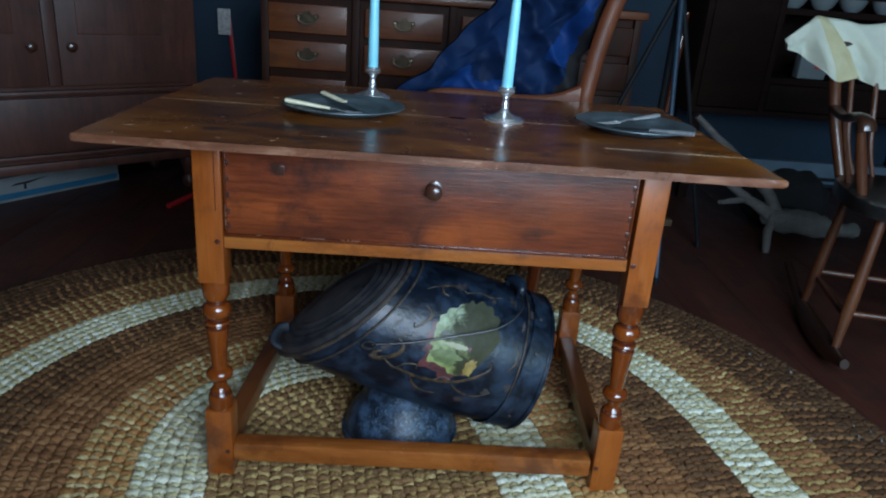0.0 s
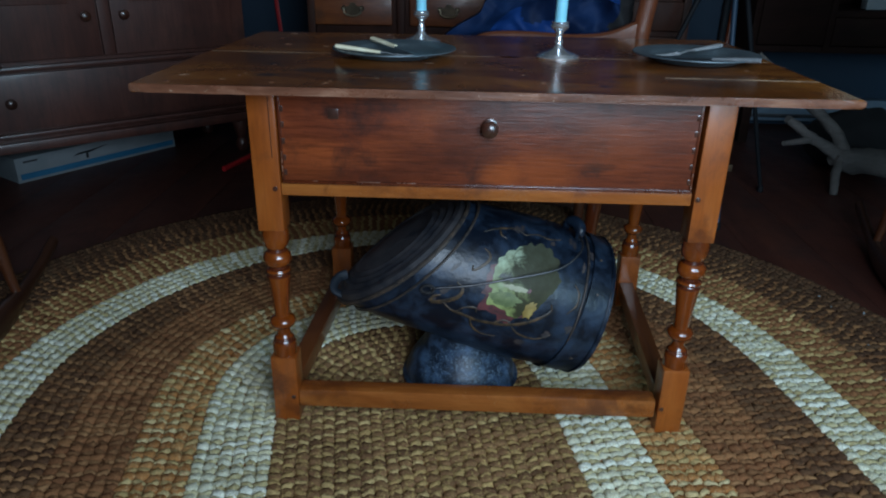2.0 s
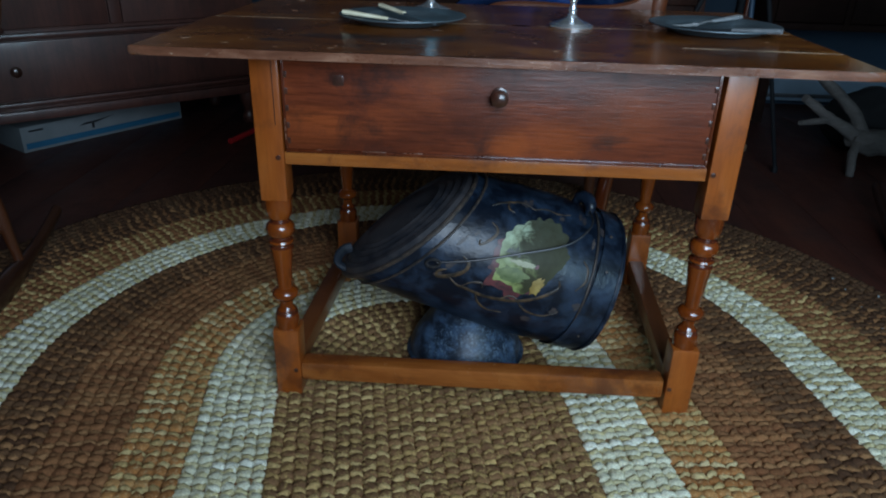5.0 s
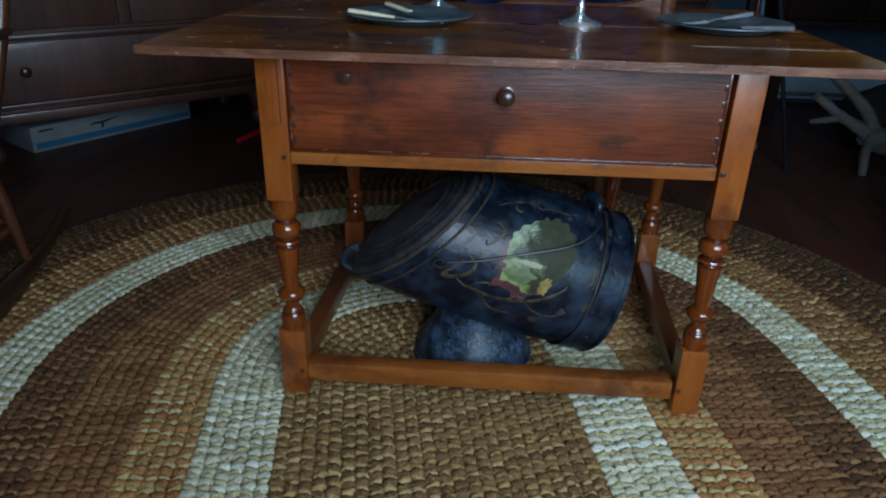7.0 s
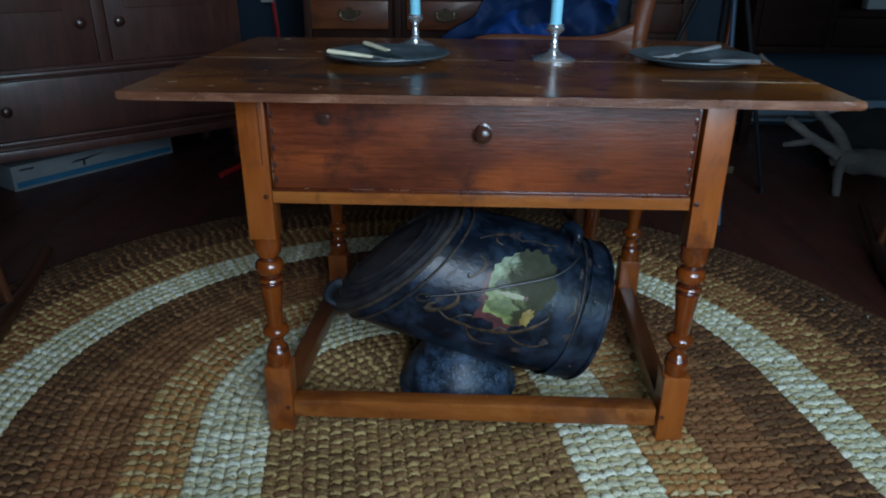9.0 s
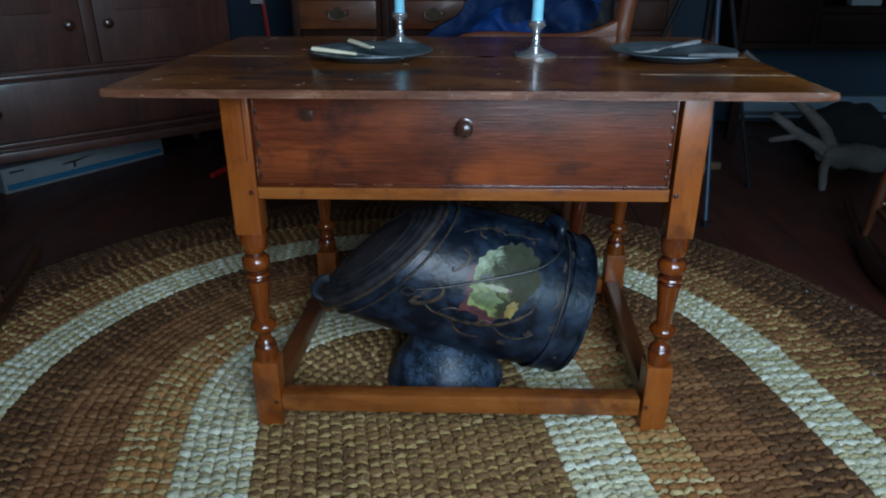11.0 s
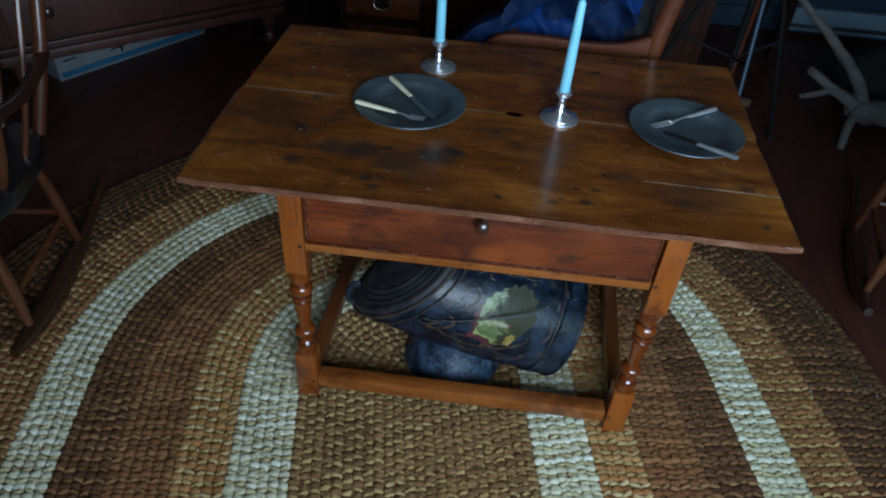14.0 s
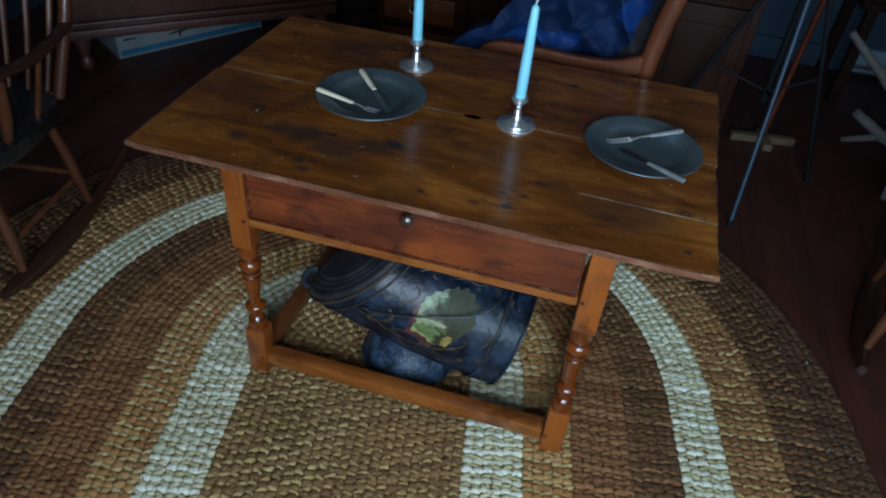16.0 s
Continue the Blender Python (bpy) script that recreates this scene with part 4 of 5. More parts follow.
part("top_handle", tube(B(), grip, [0.007 + 0.006 * math.sin(math.pi * k / (len(grip) - 1)) for k in range(len(grip))], 10), M_TOLE, scuttle, "small black handle on the upper side")


def skin_patch(bm, outline, push, dense=4):
    """A thin painted panel on the scuttle's side: outline of (u, angle) about its own middle."""
    cu, ca = sum(o[0] for o in outline) / len(outline), sum(o[1] for o in outline) / len(outline)
    rows = []
    for f in [k / dense for k in range(dense, 0, -1)]:
        rows.append([bm.verts.new(scuttle_point(cu + (u - cu) * f, ca + (a - ca) * f, push)) for u, a in outline])
    c = bm.verts.new(scuttle_point(cu, ca, push))
    n = len(outline)
    for ra, rb in zip(rows, rows[1:]):
        for k in range(n):
            bm.faces.new((ra[k], ra[(k + 1) % n], rb[(k + 1) % n], rb[k]))
    for k in range(n):
        bm.faces.new((rows[-1][k], rows[-1][(k + 1) % n], c))
    return bm


PANEL_X = scuttle_point(0.44, -1.06).x + 0.03
M_PANEL, pn, pl, pb = shader("painted_landscape", 0.55, 0, 0.0, 0.15)
pv = coords(pn, pl, (1, 1, 1))
psep = pn.new("ShaderNodeSeparateXYZ")
pl.new(pv, psep.inputs[0])
pno = noise_tex(pn, pl, pv, 28, 6, 0.65)
padd = pn.new("ShaderNodeMath")
padd.operation = "MULTIPLY_ADD"
pl.new(pno.outputs[0], padd.inputs[0])
padd.inputs[1].default_value = 0.07
pl.new(psep.outputs[2], padd.inputs[2])
pmr = pn.new("ShaderNodeMapRange")
pmr.inputs["From Min"].default_value, pmr.inputs["From Max"].default_value = 0.22, 0.42
pl.new(padd.outputs[0], pmr.inputs[0])
pr = ramp(pn, [(0.1, (0.14, 0.17, 0.05)), (0.4, (0.22, 0.26, 0.1)), (0.6, (0.28, 0.33, 0.22)), (0.95, (0.36, 0.45, 0.36))])
pl.new(pmr.outputs[0], pr.inputs[0])
pno2 = noise_tex(pn, pl, pv, 55, 5, 0.7)
pd = ramp(pn, [(0.36, (0.4, 0.36, 0.24)), (0.6, (1.08, 1.08, 1.0))])
pl.new(pno2.outputs[0], pd.inputs[0])
painted = mix(pn, pl, "MULTIPLY", 0.6, pr.outputs[0], pd.outputs[0])
# dark foliage masses painted along one side, thinning out towards the sky
leafy = noise_tex(pn, pl, pv, 34, 6, 0.7, 0.6)
side_of = pn.new("ShaderNodeMath")
side_of.operation = "MULTIPLY_ADD"
pl.new(leafy.outputs[0], side_of.inputs[0])
side_of.inputs[1].default_value = 0.16
pl.new(psep.outputs[0], side_of.inputs[2])
mass = pn.new("ShaderNodeMapRange")
mass.interpolation_type = "SMOOTHSTEP"
mass.inputs["From Min"].default_value, mass.inputs["From Max"].default_value = PANEL_X - 0.013, PANEL_X + 0.034
mass.inputs["To Max"].default_value = 0.92
pl.new(side_of.outputs[0], mass.inputs[0])
pl.new(mix(pn, pl, "MIX", mass.outputs[0], painted, (0.02, 0.018, 0.01)), pb.inputs["Base Color"])


M_FIELD = mottled("faded_green_paint", (0.05, 0.075, 0.022), (0.14, 0.17, 0.06), 55, 0.45)
M_PATHP = mottled("faded_cream_paint", (0.192, 0.192, 0.104), (0.288, 0.288, 0.176), 50, 0.45)
M_GILTP = mottled("yellow_gilt_paint", (0.16, 0.1, 0.02), (0.3, 0.22, 0.06), 50, 0.45)
M_RUBBED = mottled("rubbed_brown_japan", (0.012, 0.014, 0.02), (0.05, 0.036, 0.032), 60, 0.5)
M_TREES = mottled("dark_olive_paint", (0.0066, 0.00924, 0.0066), (0.0231, 0.0264, 0.0132), 60, 0.45, contrast=(0.4, 0.65))


def blob(cu, ca, ru, ra, n, wob, seed):
    out = []
    for k in range(n):
        t = 2 * math.pi * k / n
        f = 1 + 2.2 * wob * noise.noise(Vector((2.2 * math.cos(t), 2.2 * math.sin(t), seed))) + 2.2 * wob * noise.noise(Vector((6 * math.cos(t), 6 * math.sin(t), seed + 5)))
        out.append((cu + ru * f * math.cos(t), ca + ra * f * math.sin(t)))
    return out


PC = (0.48, -1.06)
part("panel_border", skin_patch(B(), blob(PC[0] + 0.026, PC[1] - 0.09, 0.172, 0.48, 120, 0.09, 0.3), 0.0006), M_REDP, body, "faded crimson scrolled border")
part("landscape_panel", skin_patch(B(), blob(PC[0] + 0.006, PC[1] + 0.03, 0.182, 0.5, 120, 0.07, 0.3), 0.0013), M_PANEL, body, "painted green and cream landscape panel")
part("green_field", skin_patch(B(), blob(0.53, -1.37, 0.075, 0.1, 60, 0.14, 6.0), 0.0016), M_FIELD, body, "painted green field")
part("cream_path", skin_patch(B(), blob(0.515, -1.2, 0.07, 0.035, 60, 0.18, 8.0), 0.0018), M_PATHP, body, "painted cream path")
for tu, ta, tr in ((0.622, -1.08, 0.03), (0.61, -1.08, 0.06), (0.598, -1.09, 0.04), (0.585, -1.08, 0.075), (0.571, -1.09, 0.05), (0.558, -1.1, 0.035)):
    part("painted_tree", skin_patch(B(), [(tu + 0.009, ta - 0.04), (tu - 0.009, ta - 0.04), (tu - 0.006, ta), (tu, ta + tr), (tu + 0.006, ta)], 0.0021, 1), M_TREES, body)
part("painted_house", skin_patch(B(), [(0.452, -1.22), (0.434, -1.22), (0.434, -1.18), (0.443, -1.16), (0.452, -1.18)], 0.0027, 1), M_REDP, body)
part("gilt_patch", skin_patch(B(), blob(0.39, -1.42, 0.026, 0.12, 30, 0.16, 2.0), 0.0027), M_GILTP, body, "yellow gilt haystack at the panel's corner")
rub = random.Random(8)
for k in range(26):
    bu, ba = rub.uniform(0.08, 0.9), rub.uniform(-1.95, -0.3)
    if abs(bu - 0.45) < 0.24 and -1.6 < ba < -0.55:
        continue
    part("rubbed_spot", skin_patch(B(), blob(bu, ba, rub.uniform(0.01, 0.028), rub.uniform(0.03, 0.09), 24, 0.2, k * 1.7), 0.0006, 2), M_RUBBED, body, "rubbed brownish spot")


def scroll(pts, w):
    """A painted ribbon on the body, thin at both ends."""
    line = [(p.x, p.y) for p in smooth_path([(u, a, 0) for u, a in pts], 6)]
    bm, rows = B(), []
    for k, (u, a) in enumerate(line):
        p = scuttle_point(u, a, 0.0)
        ahead, behind = line[min(k + 1, len(line) - 1)], line[max(k - 1, 0)]
        tan = (scuttle_point(*ahead) - scuttle_point(*behind)).normalized()
        out = (scuttle_point(u, a, 0.02) - p).normalized()
        side = tan.cross(out).normalized() * w * (0.35 + 0.65 * math.sin(math.pi * (k + 0.5) / len(line)))
        rows.append([bm.verts.new(p + side * f + out * h) for f, h in ((-1, 0.0004), (0, 0.0012), (1, 0.0004))])
    for ra, rb in zip(rows, rows[1:]):
        for q in range(2):
            bm.faces.new((ra[q], ra[q + 1], rb[q + 1], rb[q]))
    return bm


SCROLLS = [([(0.79, -1.33), (0.74, -1.4), (0.727, -1.52), (0.76, -1.64), (0.8, -1.7), (0.82, -1.62), (0.8, -1.56)], 0.0042),
           ([(0.76, -1.66), (0.7, -1.74), (0.643, -1.75), (0.55, -1.77), (0.41, -1.68), (0.32, -1.5), (0.285, -1.37), (0.3, -1.28)], 0.0034),
           ([(0.68, -1.74), (0.66, -1.64), (0.62, -1.6), (0.6, -1.66)], 0.0022), ([(0.5, -1.75), (0.47, -1.66), (0.43, -1.66)], 0.0022),
           ([(0.6, -1.78), (0.56, -1.9), (0.5, -1.98), (0.44, -1.95)], 0.0024), ([(0.42, -1.7), (0.36, -1.8), (0.28, -1.82), (0.22, -1.7)], 0.0024),
           ([(0.79, -0.8), (0.745, -0.86), (0.728, -0.95), (0.75, -1.08), (0.77, -1.12), (0.785, -1.06)], 0.0028),
           ([(0.845, -0.56), (0.8, -0.48), (0.74, -0.42), (0.67, -0.38), (0.6, -0.44)], 0.0026), ([(0.76, -0.44), (0.74, -0.54), (0.7, -0.58)], 0.0022),
           ([(0.6, -0.45), (0.52, -0.38), (0.44, -0.4), (0.36, -0.34)], 0.0022), ([(0.2, -1.35), (0.17, -1.2), (0.18, -1.05), (0.22, -0.95)], 0.0022)]
for pts, wide in SCROLLS:
    part("gilt_scroll", scroll(pts, wide), M_GOLD, body, "faded gilt scroll")

# ---- chair behind the table, with a jacket ----
chair = thing("side_chair", pose(0.165, 0.71, 0), "orange oak chair with curved back posts, backed against the table", "chair")
for sx in (-1, 1):
    pts = [(sx * 0.165, 0.07, 0.0), (sx * 0.172, 0.045, 0.2), (sx * 0.2, 0.02, 0.42), (sx * 0.228, 0.004, 0.62) if sx > 0 else (-0.19, 0.045, 0.6)]
    pts += [(0.236, -0.004, 0.72), (0.256, -0.02, 0.86), (0.29, -0.045, 1.0)] if sx > 0 else [(-0.1, 0.1, 0.72), (-0.01, 0.14, 0.86), (0.05, 0.14, 0.95)]
    part("rear_leg", tube(B(), smooth_path(pts[:3], 6), [0.021] * 13, 12, 0.8), M_GROOVE, chair, "dark red-stained rear leg")
    part("back_post", tube(B(), smooth_path(pts[2:], 6), [0.022] * 25, 12, 0.7), M_CHAIR, chair)
    part("front_leg", tube(B(), [(sx * 0.2, 0.44, 0.0), (sx * 0.195, 0.42, 0.43)], [0.017, 0.023], 12), M_CHAIR, chair)
part("crest_rail", tube(B(), smooth_path([(0.05, 0.14, 0.955), (0.1, 0.09, 0.985), (0.18, 0.0, 1.0), (0.285, -0.045, 0.995)], 8), 0.03, 12, 0.45), M_CHAIR, chair)
rail = B()
low = smooth_path([(-0.215, 0.012, 0.62), (-0.188, 0.01, 0.66), (-0.14, 0.008, 0.677), (-0.05, 0.008, 0.679), (0.06, 0.008, 0.674), (0.15, 0.006, 0.682), (0.222, 0.002, 0.712)], 5)
rows = [[rail.verts.new((p.x, p.y + dy, p.z + dz)) for p in low] for dy, dz in ((-0.012, -0.045), (-0.014, -0.004), (-0.009, 0.002), (0.009, 0.002), (0.013, -0.004), (0.012, -0.045))]
for ra, rb in zip(rows, rows[1:] + rows[:1]):
    for k in range(len(low) - 1):
        rail.faces.new((ra[k], ra[k + 1], rb[k + 1], rb[k]))
rail.faces.new([q[0] for q in rows])
rail.faces.new([q[-1] for q in rows])
bmesh.ops.recalc_face_normals(rail, faces=rail.faces)
part("back_rail", rail, M_CHAIR, chair, "curved lower back rail")
seat = B()
extrude(seat, [(-0.19, 0.03), (0.19, 0.03), (0.22, 0.46), (-0.22, 0.46)], 0.42, 0.46, None, 0.012)
part("seat", seat, M_CHAIR, chair)
NJ, MJ = 72, 56


def crease(a, b, s):
    """Sharp ridges with soft valleys between."""
    return 1 - 2.4 * abs(noise.noise(Vector((a, b, s))))


gv = []
for j in range(MJ + 1):
    v = j / MJ
    row = []
    for i in range(NJ + 1):
        u = i / NJ
        z = 0.64 + 0.38 * v
        left = -0.3 + 0.38 * v ** 0.8
        right = 0.2 + 0.085 * v
        x = left + (right - left) * u
        across, along = 0.75 * x + 0.66 * z, 0.66 * x - 0.75 * z
        fan = u * 0.5
        fold = 0.03 * crease(across * 9 + fan, along * 2.2, 1) + 0.018 * crease(along * 11, across * 6 + 3, 4) + 0.008 * noise.noise(Vector((x * 40, z * 40, 2)))
        y = 0.07 + 0.04 * math.sin(math.pi * u) - 0.03 * v - fold
        z += 0.025 * noise.noise(Vector((u * 5, v * 2, 9))) * (1 - v)
        if u < 0.3 and v < 0.4:
            y -= 0.09 * (0.3 - u) / 0.3 * (1 - v / 0.4)
        row.append((x + 0.02 * noise.noise(Vector((v * 7, u * 2, 4))), max(y, 0.022 if u > 0.24 else -0.035), z))
    gv.append(row)
jacket = thing("jacket", pose(0.165, 0.71, 0), "crumpled navy and royal blue jacket draped over a chair", "jacket")


def jacket_slot(i, j):
    u, v = i / NJ, j / MJ
    if u > 0.87 + 0.06 * v + 0.03 * noise.noise(Vector((v * 9, 0, 3))):
        return 2
    wob = 0.05 * noise.noise(Vector((u * 6, v * 6, 12)))
    if 0.7 + 0.1 * v + wob < u and v > 0.3:
        return 1
    if 0.22 < u < 0.62 and v < 0.17 + wob * 2:
        return 3
    return 0


def jacket_faces(bm, grid, slot):
    vs = {}
    def at(i, j):
        if (i, j) not in vs:
            vs[i, j] = bm.verts.new(grid[j][i])
        return vs[i, j]
    for j in range(MJ):
        for i in range(NJ):
            if slot is None or jacket_slot(i, j) == slot:
                bm.faces.new((at(i, j), at(i + 1, j), at(i + 1, j + 1), at(i, j + 1)))
    return bm


back_grid = [[(x, y + 0.05 + 0.05 * math.sin(math.pi * i / NJ), z) for i, (x, y, z) in enumerate(row)] for row in gv]
for slot, nm, mat, lab in ((0, "shell", M_NAVY, "navy nylon shell"), (1, "shoulder_panel", M_ROYAL, "royal blue panel"), (2, "lining", M_BLACKCLOTH, "black fleece lining"), (3, "hem_panel", M_ROYAL, "royal blue hem")):
    part(nm, jacket_faces(B(), gv, slot), mat, jacket, lab, 180)
rim = jacket_faces(B(), back_grid, None)
for a, b in ([((i, 0), (i + 1, 0)) for i in range(NJ)] + [((i, MJ), (i + 1, MJ)) for i in range(NJ)] + [((0, j), (0, j + 1)) for j in range(MJ)] + [((NJ, j), (NJ, j + 1)) for j in range(MJ)]):
    rim.faces.new([rim.verts.new(q) for q in (gv[a[1]][a[0]], gv[b[1]][b[0]], back_grid[b[1]][b[0]], back_grid[a[1]][a[0]])])
part("back_shell", rim, M_NAVY, jacket, "", 180)

# ---- desk behind the chair ----
desk = thing("kneehole_desk", pose(-0.022, 0, 0), "red-brown wooden desk with rows of brass-handled drawers", "desk")
DX0, DX1, DY = -0.61, 0.8, 1.6
# carcass, stiles, door and right-hand drawers carry shade in their dark colour
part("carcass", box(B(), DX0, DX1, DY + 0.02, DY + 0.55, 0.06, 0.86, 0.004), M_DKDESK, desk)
part("desk_top", box(B(), DX0 - 0.02, DX1 + 0.02, DY - 0.02, DY + 0.57, 0.86, 0.89, 0.008), M_DESK, desk)
part("plinth", box(B(), DX0 - 0.012, DX1 + 0.012, DY, DY + 0.56, 0.0, 0.085, 0.006), M_DESK, desk)


def bail_pull(parent, x, z, y):
    bp = B()
    extrude(bp, [(-0.045, 0.004), (-0.038, -0.006), (-0.028, -0.006), (-0.02, -0.018), (-0.008, -0.016), (0, -0.026), (0.008, -0.016), (0.02, -0.018), (0.028, -0.006), (0.038, -0.006), (0.045, 0.004), (0.036, 0.016), (0.024, 0.01), (0.014, 0.014), (0.008, 0.024), (-0.008, 0.024), (-0.014, 0.014), (-0.024, 0.01), (-0.036, 0.016)], 0, 0.0022, pose(x, y, z, 90))
    pl_ = part("back_plate", bp, M_BRASS, parent, "aged brass plate")
    part("bail", tube(B(), smooth_path([(x - 0.032, y - 0.006, z + 0.004), (x - 0.028, y - 0.012, z - 0.014), (x, y - 0.014, z - 0.022), (x + 0.028, y - 0.012, z - 0.014), (x + 0.032, y - 0.006, z + 0.004)], 5), 0.0034, 7), M_BAIL, pl_)
    for sx in (-1, 1):
        part("post", lathe(B(), [(0.0075, 0), (0.0045, 0.004), (0.0055, 0.008), (0.003, 0.011)], 10, pose(x + sx * 0.032, y - 0.002, z + 0.005, 90)), M_BAIL, pl_)


for cx in (-0.442, -0.085, 0.275, 0.632):
    for rz in (0.778, 0.647, 0.512, 0.375, 0.235):
        if rz < 0.6 and cx > -0.2:
            continue
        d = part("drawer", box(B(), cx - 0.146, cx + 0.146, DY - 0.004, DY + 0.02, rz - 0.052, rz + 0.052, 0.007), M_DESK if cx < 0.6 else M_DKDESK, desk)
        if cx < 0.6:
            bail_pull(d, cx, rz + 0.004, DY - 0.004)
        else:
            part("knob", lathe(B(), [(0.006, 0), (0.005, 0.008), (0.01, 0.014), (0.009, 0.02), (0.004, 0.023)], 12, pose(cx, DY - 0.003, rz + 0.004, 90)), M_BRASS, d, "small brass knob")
pd = part("door", box(B(), 0.486, 0.778, DY - 0.004, DY + 0.02, 0.1, 0.575, 0.007), M_DKDESK, desk, "panelled door, coloured dark for shade")
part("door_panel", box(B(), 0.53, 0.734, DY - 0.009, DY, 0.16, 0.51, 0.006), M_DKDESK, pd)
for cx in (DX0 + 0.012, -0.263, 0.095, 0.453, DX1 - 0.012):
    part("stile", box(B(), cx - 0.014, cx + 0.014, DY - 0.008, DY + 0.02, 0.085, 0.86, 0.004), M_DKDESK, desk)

# ---- mahogany cabinet in the corner ----
cab_at = pose(-1.673, 1.336, 0, 0, 0, 42)
cab = thing("corner_cabinet", cab_at, "dark plum-brown mahogany cabinet with two doors over a drawer", "cabinet")
U0, U1, ZB = -0.2, 0.93, 0.153
part("body", box(B(), U0, U1, 0.02, 0.5, ZB, 1.5, 0.006), M_CAB, cab)
part("cornice", box(B(), U0 - 0.03, U1 + 0.03, -0.01, 0.53, 1.5, 1.56, 0.012), M_CAB, cab)
part("base_moulding", box(B(), U0 - 0.012, U1 + 0.012, -0.004, 0.51, ZB - 0.01, ZB + 0.03, 0.01), M_CAB, cab)
part("waist_moulding", box(B(), U0 - 0.01, U1 + 0.01, -0.006, 0.3, 0.434, 0.454, 0.008), M_CAB, cab)
dr = part("drawer", box(B(), U0 + 0.05, U1 - 0.05, 0.004, 0.03, 0.224, 0.426, 0.006), M_CAB, cab)
part("bead_moulding", box(B(), U0 - 0.014, U1 + 0.014, -0.012, 0.03, 0.2, 0.216, 0.006), M_CAB, cab)
KN = [(0.012, 0), (0.009, 0.008), (0.014, 0.016), (0.019, 0.024), (0.018, 0.031), (0.01, 0.036)]
for u in (-0.003, 0.733):
    part("knob", lathe(B(), KN, 16, pose(u, 0.006, 0.327, 90)), M_KNOB, dr)
for u0, u1, uk in ((U0 + 0.06, 0.34, 0.296), (0.392, U1 - 0.06, 0.433)):
    door = part("door", box(B(), u0, u1, 0.004, 0.03, 0.468, 1.45, 0.006), M_CAB, cab)
    part("panel", box(B(), u0 + 0.07, u1 - 0.09, -0.001, 0.01, 0.658, 1.38, 0.006), M_CAB, door)
    part("knob", lathe(B(), KN, 16, pose(uk, 0.006, 0.615, 90)), M_KNOB, door)
part("centre_stile", box(B(), 0.345, 0.387, 0.0, 0.03, 0.468, 1.45, 0.005), M_CAB, cab)
for u in (U0 + 0.05, U1 - 0.05):
    for v in (0.05, 0.44):
        part("foot", lathe(B(), [(0.018, 0.0), (0.028, 0.014), (0.028, 0.04), (0.018, 0.056), (0.024, 0.08), (0.036, 0.125), (0.034, 0.145)], 16, pose(u, v, 0)), M_CAB, cab)
fb = thing("flat_box", pose(-1.755, 1.395, 0, 0, 0, 57), "flat white cardboard box with a blue stripe, under the cabinet", "box")
part("carton", box(B(), 0.0, 0.7, 0.0, 0.27, 0.0, 0.098, 0.002), M_CARTON, fb)
part("stripe", box(B(), 0.012, 0.69, -0.0025, 0.0015, 0.012, 0.034), M_BLUE, fb, "blue printed stripe")
part("print_bar", box(B(), 0.03, 0.085, -0.0022, 0.0013, 0.076, 0.083), M_DKSTEEL, fb, "small dark print")
part("print_swoosh", extrude(B(), [(0.23, 0.062), (0.3, 0.064), (0.36, 0.076), (0.38, 0.08), (0.3, 0.072), (0.25, 0.07)], 0.0, 0.003, pose(0, 0.0005, 0, 90)), M_DKSTEEL, fb, "dark drawn swoosh")
part("print_bar", box(B(), 0.28, 0.29, -0.0022, 0.0013, 0.042, 0.07), M_DKSTEEL, fb)

# ---- red rod and red-handled tool by the wall ----
solo("red_rod", tube(B(), [(-1.025, 1.615, 0.013), (-0.94, 1.93, 0.013)], 0.012, 10), M_RED, "red painted rod lying on the floor", "rod")
pkt = thing("red_ribbon_packet", pose(-1.055, 2.7, 0), "small clear packet on a red strap hanging at the wall", "packet")
part("strap", box(B(), 0.004, 0.024, 0.0, 0.006, 0.2, 0.7, 0.002, pose(0.05, 0, 0, 0, -4.5, 0)), M_RED, pkt, "red strap")
part("bag", box(B(), -0.045, 0.02, -0.014, -0.001, 0.61, 0.74, 0.005), M_PLASTIC, pkt)

# ---- windsor rocking chairs ----


